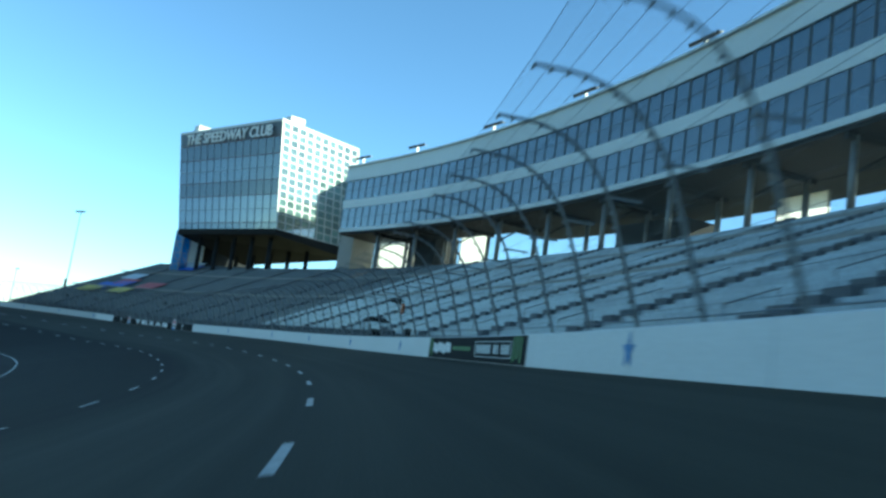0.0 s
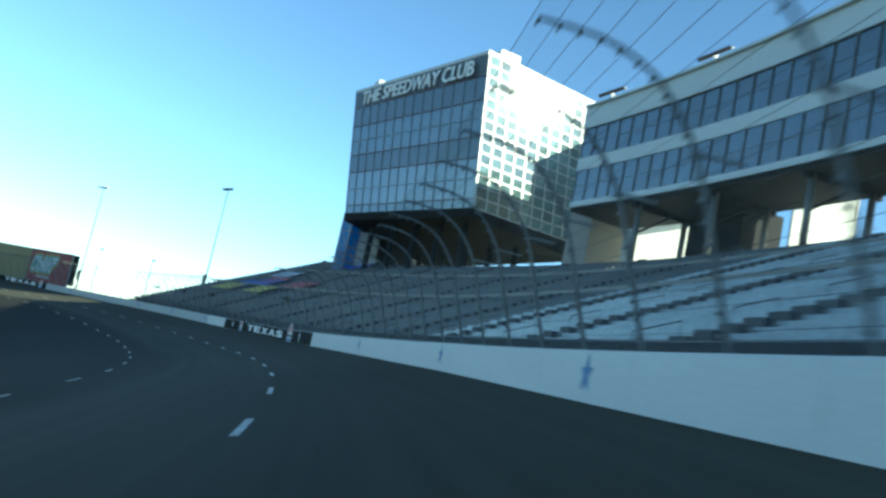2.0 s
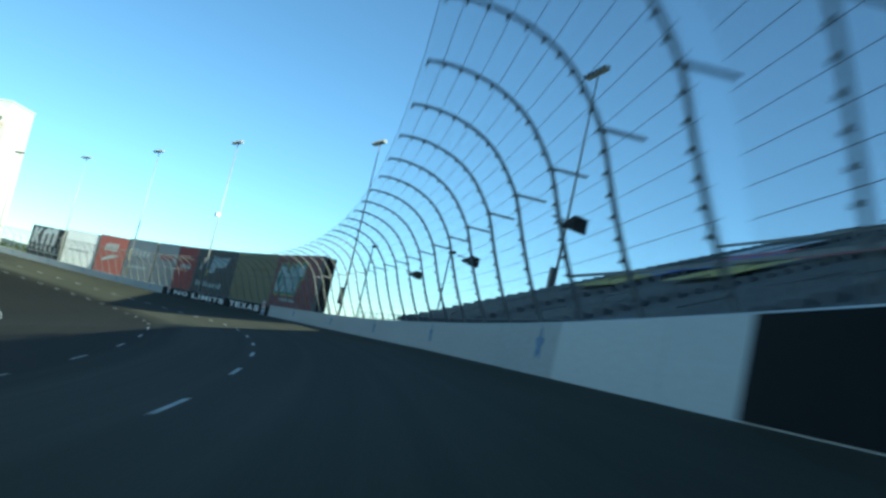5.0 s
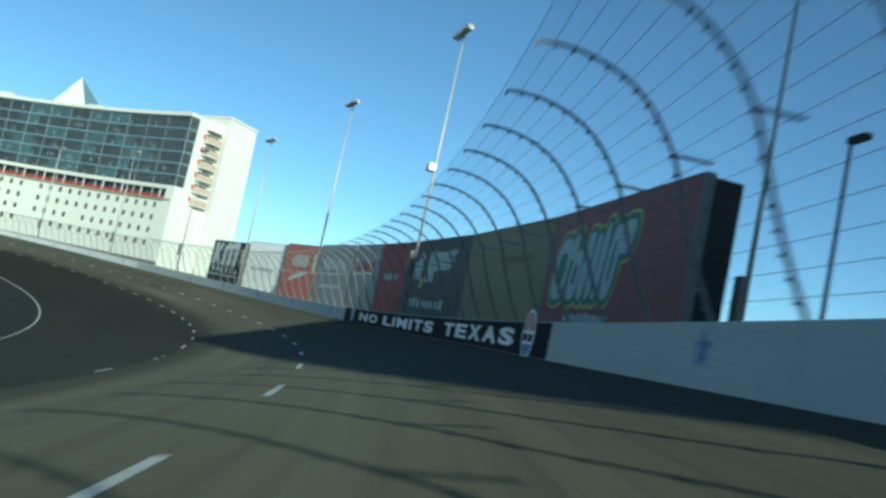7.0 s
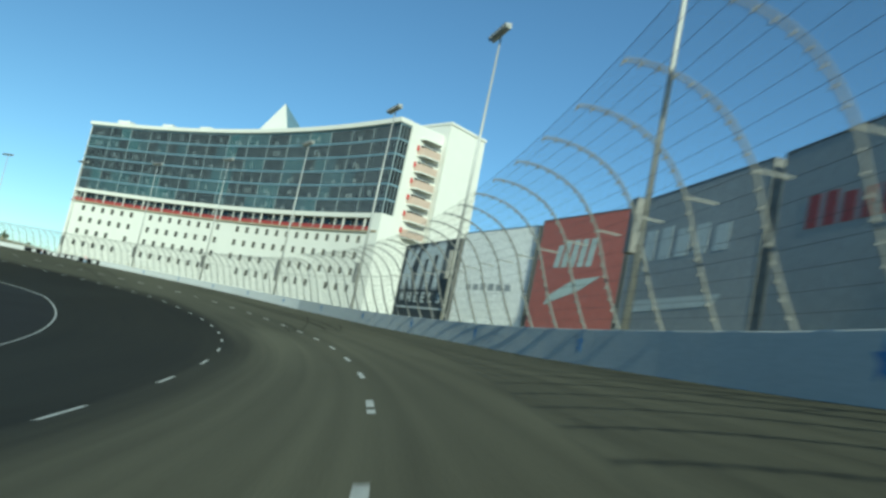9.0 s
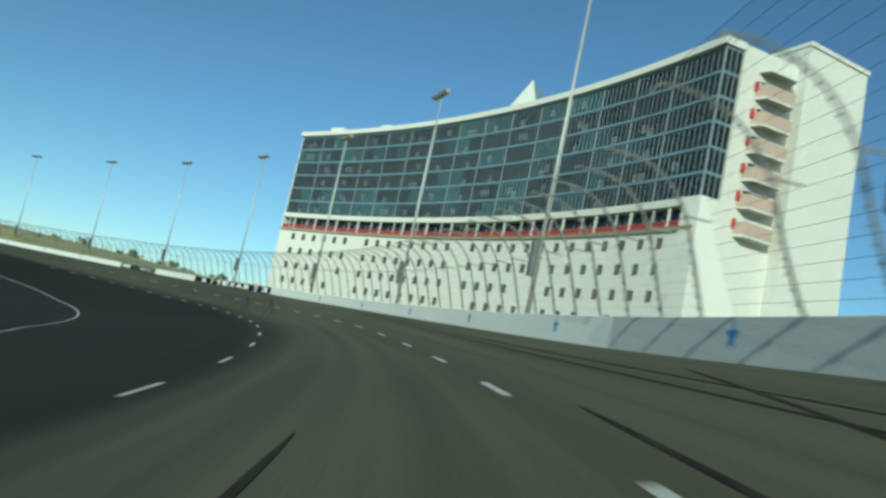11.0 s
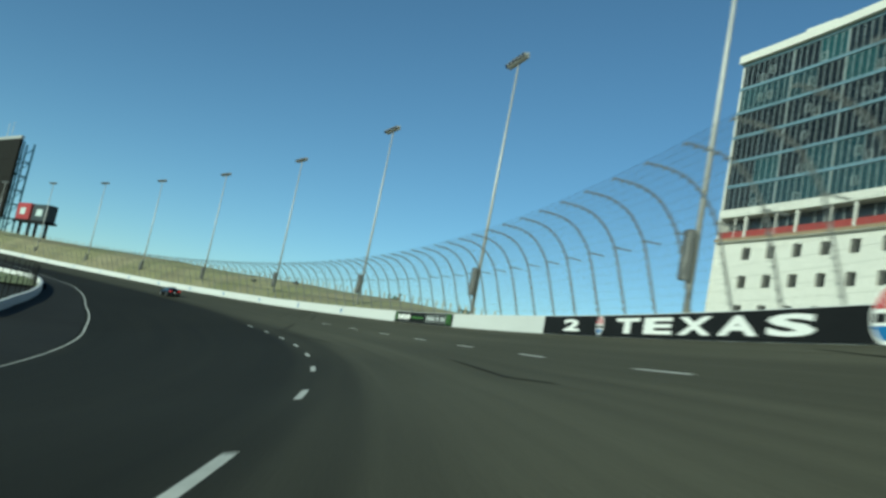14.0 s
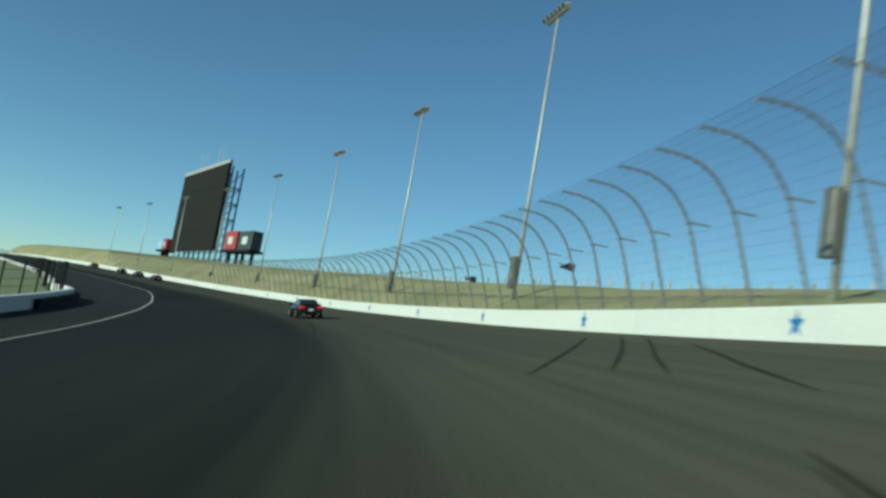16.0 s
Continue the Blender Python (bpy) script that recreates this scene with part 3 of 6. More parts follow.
def tyre_track(line, w=0.1):
    """A skid mark through places (s, lat) on the road."""
    ss, ll = [p[0] for p in line], [p[1] for p in line]
    def prof(s):
        c = float(np.interp(s, ss, ll))
        k = min(1.0, (s - ss[0]) / 3 + 0.25, (ss[-1] - s) / 3 + 0.25) * w / 2
        return [(c - k, road_z(s, c - k) + 0.012), (c + k, road_z(s, c + k) + 0.012)]
    ob = part("tyre_mark", strip(ss[0], ss[-1], 0.8, prof), M_TYRE)
    tagged(ob, "black tyre skid mark on the asphalt", "road marking", kind="structure")


for line in ([(604.5, -9.1), (609.3, -7.2), (620.1, -2.8)], [(604.6, -7.5), (619.7, -1.6)], [(602.8, -7.1), (607.8, -5.4), (619.2, -0.9)], [(599.4, -6.5), (604, -5.2), (612.9, -2.2)],
             [(527, -8.9), (530, -9.2), (540, -9.0)], [(561.9, -11.0), (565, -11.35), (571, -11.8), (582.5, -12.6)],
             [(582.5, -12.5), (586.1, -11.5), (594.7, -9.1)], [(582.5, -12.0), (587.3, -10.9), (595.4, -8.8)],
             [(488, -12.0), (492.8, -11.35), (495.9, -10.84), (500.1, -9.82), (505.2, -8.5), (515.8, -5.82), (522, -4.2), (532.4, -1.4)], [(488, -11.6), (492.5, -10.95), (495.5, -10.33), (501.6, -9.15), (510.3, -7.1), (521.5, -4.2)],
             [(472, -12.2), (476.8, -11.53), (484.6, -10.32), (492.6, -8.75), (498.7, -7.15), (506, -5.4), (516.3, -2.65), (523, -0.8)], [(472, -11.7), (478.7, -10.57), (484.1, -9.68), (494.2, -7.85), (506.5, -5.0), (516.2, -2.55)],
             [(503, -9.4), (508.1, -9.25)],
             [(628, -12.5), (645, -11.3), (662, -10.6), (680, -10.2)],
             [(393.6, -7.1), (397, -6.45), (400.9, -5.6), (408, -4.1), (418.3, -2.0)], [(393.6, -7.2), (401.3, -6.8), (410.2, -6.5)], [(391.2, -8.2), (395, -7.9), (401.7, -7.45)], [(391.9, -8.0), (397.5, -7.0)],
             [(392.4, -5.3), (398.6, -4.6), (405.8, -4.4)], [(391.8, -4.4), (397.2, -3.8), (407.1, -3.1)], [(391.7, -4.3), (396.3, -3.4), (402.3, -2.3)], [(399.5, -10.1), (407.8, -10.0)]):
    tyre_track(line)
for line in ([(396, -4.4), (470, -3.0)], [(400, -3.4), (480, -2.2)]):
    tyre_track(line, 0.09)
tyre_track([(446, -11.8), (453, -11.8), (459, -12.0), (470, -12.3), (490, -12.4), (505, -12.6), (516, -12.9)], 0.045)


# ---- floodlight masts ----
def mast_thing(height):
    ob = thing("floodlight_mast", "tall pale steel floodlight mast with a lamp bar", "floodlight", "floodlight masts round the track")
    bm = bmesh.new()
    tube(bm, [(0, 0, -1.5), (0, 0, height * 0.5), (0, 0, height)], 0.16, 12, 0.45)
    part("pole", bm, M_GALV, ob, smooth=True)
    part("junction_box", boxes((-0.55, -0.2, -0.3, 0.3, 2.0, 4.3), bevel=0.04), M_STEEL, ob)
    part("crossbar", boxes((-0.12, 0.12, -1.95, 1.95, height - 0.1, height + 0.05)), M_GALV, ob)
    lamp = None
    for k in range(6):
        bm = bmesh.new()
        tube(bm, [(0.1, 0, 0.05), (-0.2, 0, -0.06), (-0.42, 0, -0.15)], 0.15, 8, 1.6)
        if lamp is None:
            lamp = mesh_of(bm, M_GALV, "lamp")
            face = mesh_of(tube(bmesh.new(), [(-0.42, 0, -0.15), (-0.44, 0, -0.158)], 0.2, 8), M_DARK, "lens")
        else:
            bm.free()
        lm = part("lamp", lamp, M_STEEL, ob, m=Matrix.Translation((0, -1.75 + k * 0.7, height + 0.22)))
        part("lens", face, M_DARK, lm)
    return ob


MASTS = [321.5, 356.0, 388.0, 417.5, 450.0, 484.0, 515.7, 548.2, 580.5, 613.4, 646.3, 679.7, 712.1, 744.4, 777, 810, 843, 876]
high_mast = mast_thing(24.3)
high_mast.matrix_basis = here(MASTS[0], 3.0, 1.6)
copy_thing(high_mast, here(MASTS[1], 2.6, 1.4))
first = mast_thing(22.5)
first.matrix_basis = here(MASTS[2], 2.6, 1.6)
for s in MASTS[3:]:
    copy_thing(first, here(s, 2.6, min(1.7, bank_profile(s)[1][1] + 1.2)))
copy_thing(first, here(246.0, 18.0, 4.8))
behind = mast_thing(24.7)
behind.matrix_basis = here(287.8, 12.3, 0.8)


# ---- frontstretch grandstand ----
stand = thing("grandstand", "long banked grandstand with aluminium bench rows", "grandstand", kind="structure")
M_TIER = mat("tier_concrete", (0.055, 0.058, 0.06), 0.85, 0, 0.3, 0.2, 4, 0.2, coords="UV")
# darker copy of the tier colour, with the far stand's shade put in
M_TIER_SHADE = mat("shaded_tier_concrete", (0.036, 0.038, 0.042), 0.85, 0, 0.4, 0.15, 3, 0.2, coords="UV")
M_AISLE = mat("dark_aisle_concrete", (0.085, 0.09, 0.098), 0.85, 0, 0.25, 0.3, 5, 0.2)
# dark seats, darkened further for the far stand's shade
M_SEAT = mat("dark_seat_in_shade", (0.052, 0.062, 0.07), 0.6, 0.1, 0.5, 0.25, 3, 0.05, coords="UV")
M_STRIP = mat("dark_strip", (0.028, 0.032, 0.036), 0.8, 0, 0.3, 0.3, 4, 0.1, coords="UV")
ROWS, ROW_D, ROW_H = 42, 0.83, 0.384


def row_end(i):
    """Where row i ends: the upper rows stop a little earlier."""
    return 247.0 - 0.2 * i


def row_z(s, i):
    return top(s) + 0.35 + ROW_H * i


M_TARP = [mat("seat_tarp_" + n, c, 0.6, 0, 0.25, 0.4, 4, 0.1) for n, c in (("blue", (0.03, 0.1, 0.42)), ("white", (0.6, 0.62, 0.62)), ("yellow", (0.5, 0.38, 0.06)), ("red", (0.4, 0.06, 0.05)))]
for i in range(ROWS):
    a = 4.2 + i * ROW_D
    e = row_end(i)
    # beyond s 132 tiers and benches take the shaded colours
    for b0, b1, tmat in ((-110, 132.0, M_TIER), (132.0, e, M_TIER_SHADE)):
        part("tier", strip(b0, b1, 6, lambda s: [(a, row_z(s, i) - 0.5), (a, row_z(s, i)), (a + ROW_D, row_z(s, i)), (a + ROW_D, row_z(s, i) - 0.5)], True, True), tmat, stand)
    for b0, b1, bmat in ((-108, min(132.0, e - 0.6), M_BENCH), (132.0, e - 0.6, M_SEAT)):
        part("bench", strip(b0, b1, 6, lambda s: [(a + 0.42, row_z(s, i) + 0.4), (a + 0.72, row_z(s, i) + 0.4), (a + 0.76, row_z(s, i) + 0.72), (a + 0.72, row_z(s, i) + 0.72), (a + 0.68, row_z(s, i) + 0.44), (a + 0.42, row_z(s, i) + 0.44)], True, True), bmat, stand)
# stepped aisles with rails, cross walk
for k in range(24):
    c = -105 + 14.5 * k
    if c > 236:
        break
    rows = [i for i in range(ROWS) if row_end(i) > c + 2]
    bm = bmesh.new()
    for i in rows:
        a = 4.2 + i * ROW_D
        box(bm, a + 0.02, a + ROW_D - 0.02, -0.6, 0.6, row_z(c, i) + 0.004, row_z(c, i) + 0.2)
        box(bm, a + 0.36, a + 0.8, -0.62, 0.62, row_z(c, i) + 0.2, row_z(c, i) + 0.78)
    part("aisle", bm, M_AISLE, stand, m=here(c))
    bm = bmesh.new()
    for i in rows[::4]:
        a = 4.2 + i * ROW_D
        tube(bm, [(a, 0.7, row_z(c, i)), (a, 0.7, row_z(c, i) + 1.05), (a + 1.6, 0.7, row_z(c, i) + 1.75), (a + 1.6, 0.7, row_z(c, i) + 0.8)], 0.03, 5)
    part("aisle_rail", bm, M_STEEL, stand, m=here(c))
# railing in front of the first row
for dz in (0.15, 0.55):
    part("front_rail", strip(-108, 254, 6, lambda s: [(3.4, row_z(s, 0) + dz), (3.44, row_z(s, 0) + dz + 0.04), (3.48, row_z(s, 0) + dz)], True), M_STEEL, stand)
RAIL_POST = mesh_of(tube(bmesh.new(), [(0, 0, -0.12), (0, 0, 0.94)], 0.03, 6), M_STEEL, "rail_post")
for k in range(28):
    c = 199.5 + 2.0 * k
    part("rail_post", RAIL_POST, M_STEEL, stand, m=here(c, 3.44, top(c)))
part("front_walk", bar(-110, 254.5, 0.9, 4.2, lambda s: top(s) - 0.6, lambda s: top(s) - 0.1, 6), M_CONC, stand)
# dark upright strip in front of the first row
part("front_dark_strip", bar(75, 241, 3.85, 4.1, lambda s: top(s) - 0.3, lambda s: top(s) + 1.05, 6), M_STRIP, stand)
# mid walkway wall and rail
for i in (16, 30):
    a = 4.2 + i * ROW_D
    part("walkway_rail", strip(-108, row_end(i) - 1, 6, lambda s: [(a - 0.03, row_z(s, i) + 0.85), (a + 0.02, row_z(s, i) + 0.85), (a + 0.02, row_z(s, i) + 1.1), (a - 0.03, row_z(s, i) + 1.1)], True, True), M_STEEL, stand)
# loose coloured covers over seat blocks near the far end
random.seed(5)
for k in range(9):
    c, i = random.uniform(196, 232), random.randint(12, 40)
    if row_end(i + 6) < c + 8:
        continue
    mt = M_TARP[k % 4]
    def cover(s, i=i):
        return [(4.2 + (i + q) * ROW_D + 0.3, row_z(s, i + q) + 0.78) for q in range(0, 6)]
    ob = part("seat_cover", strip(c, c + random.uniform(4, 8), 2, cover), mt, None)
    ob.data.materials[0] = mt
    tagged(ob, "coloured seat cover stretched over grandstand benches", "seat cover", "seat covers on the grandstand")
# concourse deck and raking frame behind the top row
LAST = 4.2 + ROWS * ROW_D
part("concourse", bar(-110, 188, LAST, LAST + 18, lambda s: row_z(s, ROWS) - 0.9, lambda s: row_z(s, ROWS) - 0.5, 6), M_CONC, stand)
part("back_rail", bar(-110, 186, LAST + 17.6, LAST + 17.8, lambda s: row_z(s, ROWS) - 0.5, lambda s: row_z(s, ROWS) + 0.6, 6), M_DARK, stand)
for k in range(26):
    c = -104 + 12.0 * k
    if c > 184:
        break
    for lat in (LAST + 4, LAST + 15):
        part("pillar", boxes((-0.4, 0.4, -0.4, 0.4, -2, row_z(c, ROWS) - 0.9), bevel=0.05), M_CONC, stand, m=here(c, lat))


def translucent_sheet():
    """Translucent white sheet, sunlit from behind, standing in for bright walls under the suites."""
    m = mat("translucent_white", (0.8, 0.8, 0.78), 0.9, 0, 0.05, 0.3, 5, 0.05)
    t, n = m.node_tree, m.node_tree.nodes
    out, tr, ad = n["Material Output"], n.new("ShaderNodeBsdfTranslucent"), n.new("ShaderNodeMixShader")
    tr.inputs["Color"].default_value = (0.9, 0.9, 0.88, 1)
    ad.inputs[0].default_value = 0.82
    t.links.new(n["Principled BSDF"].outputs[0], ad.inputs[1])
    t.links.new(tr.outputs[0], ad.inputs[2])
    t.links.new(ad.outputs[0], out.inputs["Surface"])
    return m


M_TRANSLUCENT = translucent_sheet()
# added translucent panels where bright walls show below the suites
for c, w, h in ((62, 9, 11.0), (80.5, 8.0, 11.4), (145.0, 9.2, 12.0), (168.1, 13.8, 12.0)):
    kiosk = thing("wind_screen", "white translucent panel added in place of a bright wall on the concourse", "screen", "wind screens on the concourse", m=here(c, LAST + 13, row_z(c, ROWS) - 0.5))
    part("translucent_sheet", boxes((-0.02, 0.02, -w / 2 + 0.12, w / 2 - 0.12, 0.2, h)), M_TRANSLUCENT, kiosk)
    for y in (-w / 2, w / 2):
        part("post", boxes((-0.1, 0.1, y - 0.1, y + 0.1, 0, h + 0.1)), M_STEEL, kiosk)
    part("rail", boxes((-0.06, 0.06, -w / 2, w / 2, h, h + 0.1)), M_STEEL, kiosk)
for c, w, h in ((100, 14, 6.6), (30, 12, 6.5), (155.2, 9.6, 9.5)):
    kiosk = thing("concession_stand", "dark concession kiosk on the grandstand concourse", "kiosk", "kiosks on the concourse", m=here(c, LAST + 11.5, row_z(c, ROWS) - 0.5))
    part("body", boxes((-3, 3, -w / 2, w / 2, 0, h), bevel=0.05), M_DARK, kiosk)
    part("counter", boxes((-3.3, -3.0, -w / 2 + 0.8, w / 2 - 0.8, 1.0, 1.12)), M_STEEL, kiosk)
    part("hatch", boxes((-3.03, -3.0, -w / 2 + 1, w / 2 - 1, 1.2, 2.3)), M_DARK, kiosk)

# ---- suites raised on columns behind the stand ----
M_CORE = mat("beige_concrete", (0.26, 0.25, 0.23), 0.85, 0, 0.15, 0.2, 4, 0.2)
M_MULL = mat("grey_window_frame", (0.15, 0.18, 0.21), 0.5, 0.1, 0.15, 0.5, 5, 0.05)
suites = thing("suite_building", "long curved suite building clad in pale panels with blue windows", "building", kind="structure")
SU, S_LO, S_HI = 38.8, 26.1, 41.0
S_END = 172.0
# underside, soffit and beams near-black, their shade put into the colour
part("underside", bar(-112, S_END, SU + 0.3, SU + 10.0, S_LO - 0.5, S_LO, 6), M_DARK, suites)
# extra rear depth, added to keep the sun off the road
part("rear_shade_block", bar(-112, 130, SU + 10.0, SU + 17.0, S_LO - 0.5, S_HI - 0.3, 6), M_SUITE, suites)
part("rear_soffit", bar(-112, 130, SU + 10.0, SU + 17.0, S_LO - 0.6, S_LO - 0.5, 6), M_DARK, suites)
# unseen block, added to shade the foot of the club's side
part("rear_shade_block", bar(130, S_END + 6, SU + 10.0, SU + 31.0, S_HI - 3.2, S_HI - 0.3, 6), M_SUITE, suites)
# unseen tower, added to shade the far columns of the club's side
part("shade_tower", boxes((23.5, 31, 4.0, 19.0, -2, 50.0), bevel=0.1), M_SUITE, suites, m=here(S_END, SU))
part("core", bar(-112, S_END - 0.2, SU + 0.5, SU + 9.8, S_LO, S_HI - 1, 6), M_SUITE, suites)
part("roof", bar(-112, S_END, SU - 0.6, SU + 10.0, S_HI - 0.3, S_HI, 6), M_SUITE, suites)
for z0, z1, out in ((S_LO, S_LO + 0.75, 0.0), (S_LO + 5.3, S_LO + 7.1, 0.0), (S_LO + 11.5, S_HI - 0.3, 0.15)):
    part("fascia", bar(-112, S_END, SU - out, SU + 0.5, z0, z1, 6), M_SUITE, suites)
plant = thing("roof_plant_room", "pale plant room on the end of the suite roof", "roof unit", m=here(166, SU + 6, S_HI))
part("casing", boxes((-3, 3, -6, 4, 0, 1.8), bevel=0.08), M_WHITE, plant)
part("louvre", boxes((-3.06, -3.0, -3, 2, 0.4, 1.4)), M_STEEL, plant)
c = -110.0
pane_cache = {}
while c < S_END - 2.2:
    for z0, z1 in ((S_LO + 0.75, S_LO + 3.0), (S_LO + 3.06, S_LO + 5.3), (S_LO + 7.1, S_LO + 9.3), (S_LO + 9.36, S_LO + 11.5)):
        key = round(z0, 2)
        if key not in pane_cache:
            pane_cache[key] = mesh_of(boxes((0.12, 0.2, 0.02, 2.33, z0, z1)), M_GLASS2, "pane")
        if c > -40:
            part("pane", pane_cache[key], M_GLASS2, suites, m=here(c, SU) @ Matrix.Rotation(random.gauss(0, 0.003), 4, "Z") @ Matrix.Rotation(random.gauss(0, 0.0002), 4, "Y"))
    for z in (S_LO + 3.03, S_LO + 9.33):
        if c > -40:
            part("transom", boxes((0.07, 0.3, 0.04, 2.31, z - 0.035, z + 0.035)), M_MULL, suites, m=here(c, SU))
    part("mullion", boxes((0.06, 0.3, -0.03, 0.03, S_LO + 0.75, S_LO + 11.5)), M_MULL, suites, m=here(c, SU))
    c += 2.35
part("end_glass", boxes((0.2, 9.8, 0.0, 0.15, S_LO, S_HI - 0.3)), M_GLASS, suites, m=here(S_END, SU))
part("end_core", boxes((4.5, 10.5, 0.4, 6.0, 4.0, S_LO + 4.6), bevel=0.05), M_CORE, suites, "plain beige stair core beside the club", here(S_END, SU))
for k in range(26):
    c = -104 + 12.0 * k
    if c > 171:
        break
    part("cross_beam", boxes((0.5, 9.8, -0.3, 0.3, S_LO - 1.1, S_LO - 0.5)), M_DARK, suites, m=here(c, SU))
    for lat in (1.5, 8.8):
        bm = bmesh.new()
        tube(bm, [(0, 0, row_z(c, ROWS) - 0.5), (0, 0, S_LO - 0.6)], 0.38, 10)
        part("column", bm, M_STEEL, suites, m=here(c, SU + lat), smooth=True)
    bm = bmesh.new()
    tube(bm, [(1.5, 0, S_LO - 4.2), (6.5, 0, S_LO - 0.8)], 0.16, 6)
    part("brace", bm, M_DARK, suites, m=here(c, SU))
for k in range(13):
    c = -93.0 + 22.3 * k
    if c > 176:
        break
    ob = thing("roof_floodlight", "floodlight bar on a white post on the suite roof", "floodlight", "floodlights on the suite roof", m=here(min(c, S_END - 2.0), SU + 2.0, S_HI))
    part("post", boxes((-0.2, 0.2, -0.2, 0.2, 0, 2.3), bevel=0.03), M_WHITE, ob)
    part("bar", boxes((-0.12, 0.12, -2.9, 2.9, 2.3, 2.5)), M_STEEL, ob)
    for q in range(8):
        part("lamp", boxes((-0.5, -0.12, -0.18, 0.18, 2.1, 2.62), bevel=0.07), M_DARK, ob, m=Matrix.Translation((0, -2.5 + q * 0.715, 0)))


# ---- club building: a glass block with a gridded side ----
def lerp(p, q, k):
    return Vector(p) + (Vector(q) - Vector(p)) * k


def face_grid(parent, lo0, lo1, hi0, hi1, nu, nv, glass, frame_mat, bar_u, bar_v, deep, out, v_sizes=None, blank=(), lean=0.0):
    """Panes and bars over a four-cornered facade. lo0, lo1: its lower corners; out: its outward normal."""
    def q(u, v, d=0.0):
        return lerp(lerp(lo0, lo1, u), lerp(hi0, hi1, u), v) + out * d
    vs = v_sizes or [j / nv for j in range(nv + 1)]
    rnd = random.Random(nu * 31 + nv)
    for i in range(nu):
        for j in range(nv):
            if (i, j) in blank:
                continue
            bm = bmesh.new()
            tilt, turn = lean + rnd.gauss(0, 0.006), rnd.gauss(0, 0.004)
            w = [bm.verts.new(q(a, b, 0.02 + tilt * (b > vs[j]) + turn * (a > i / nu))) for a, b in ((i / nu, vs[j]), ((i + 1) / nu, vs[j]), ((i + 1) / nu, vs[j + 1]), (i / nu, vs[j + 1]))]
            w2 = [bm.verts.new(v.co - out * 0.06) for v in w]
            bm.faces.new(w)
            for a in range(4):
                bm.faces.new((w[a], w2[a], w2[(a + 1) % 4], w[(a + 1) % 4]))
            bmesh.ops.recalc_face_normals(bm, faces=bm.faces)
            part("pane", bm, glass, parent)
    def beam(p0, p1, width, name, along):
        bm = bmesh.new()
        d = (p1 - p0).normalized()
        sd = d.cross(out).normalized() * width / 2
        ring0 = [p0 - sd, p0 + sd, p0 + sd + out * deep, p0 - sd + out * deep]
        a = [bm.verts.new(x) for x in ring0]
        b = [bm.verts.new(x + (p1 - p0)) for x in ring0]
        for k in range(4):
            bm.faces.new((a[k], a[(k + 1) % 4], b[(k + 1) % 4], b[k]))
        bm.faces.new(a[::-1])
        bm.faces.new(b)
        part(name, bm, frame_mat, parent)
    for i in range(nu + 1):
        beam(q(i / nu, 0), q(i / nu, 1), bar_u, "mullion", 0)
    for j in range(nv + 1):
        beam(q(0, vs[j], 0.01), q(1, vs[j], 0.01), bar_v, "transom", 1)


club = thing("club_building", "glass club tower block with a white gridded side wall", "building", kind="structure")
CA, CB = Vector((-44.2, 193.6, 27.0)), Vector((-74.6, 214.6, 26.2))
TA, TB = Vector((-47.0, 193.5, 53.6)), Vector((-81.0, 220.8, 53.0))
SA, SC = Vector((-27.64, 209.93, 26.7)), Vector((-30.17, 210.09, 52.7))
BACK = SA - CA
M_SIDE = mat("white_cladding", (0.46, 0.46, 0.44), 0.35, 0, 0.05, 0.3, 4, 0.05)
M_FRONT = mat("grey_mullion", (0.22, 0.25, 0.28), 0.35, 0.4, 0.15, 0.5, 5, 0.05)
M_CLUBGL = glass_front("club_glass", (0.012, 0.03, 0.042), 0.02, spec=0.5, ior=2.3)
M_SPAN = glass_front("pale_spandrel_glass", (0.02, 0.045, 0.068), 0.04, spec=0.5, ior=2.0)
# dark spandrel row, with a dark reflected band painted into it
M_DUSK = glass_front("dark_spandrel_reflection", (0.012, 0.022, 0.03), 0.1, spec=0.5, ior=1.8)
M_PANE = glass_front("teal_side_glass", (0.085, 0.14, 0.14), 0.035, spec=0.5, ior=2.2)
M_TRIM = mat("dark_red_trim", (0.16, 0.02, 0.025), 0.5, 0, 0.2, 1, 8, 0.05)
M_SIGN = mat("grey_sign_band", (0.05, 0.058, 0.068), 0.45, 0.2, 0.15, 0.3, 4, 0.05)
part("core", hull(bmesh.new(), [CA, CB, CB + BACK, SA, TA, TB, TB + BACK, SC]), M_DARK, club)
n_front = (CB - CA).cross(TA - CA).normalized()
n_front = n_front if n_front.y < 0 else -n_front
n_side = (SA - CA).cross(TA - CA).normalized()
n_side = n_side if n_side.x > 0 else -n_side
def front(v0, v1, rows, glass):
    face_grid(club, lerp(CB, TB, v0), lerp(CA, TA, v0), lerp(CB, TB, v1), lerp(CA, TA, v1), 14, rows, glass, M_FRONT, 0.09, 0.07, 0.16, n_front)
    ends = [lerp(CB, TB, v1), lerp(CA, TA, v1)]
    up = Vector((0, 0, 0.08))
    strip_lo = [ends[0] + n_front * 0.02, ends[1] + n_front * 0.02, ends[1] + n_front * 0.2, ends[0] + n_front * 0.2]
    part("red_strip", hull(bmesh.new(), strip_lo + [p + up for p in strip_lo]), M_TRIM, club)


front(0.0, 0.06, 1, M_SPAN)
front(0.06, 0.32, 2, M_CLUBGL)
front(0.32, 0.46, 1, M_DUSK)
front(0.46, 0.70, 2, M_SPAN)
front(0.70, 0.86, 1, M_GLASS)
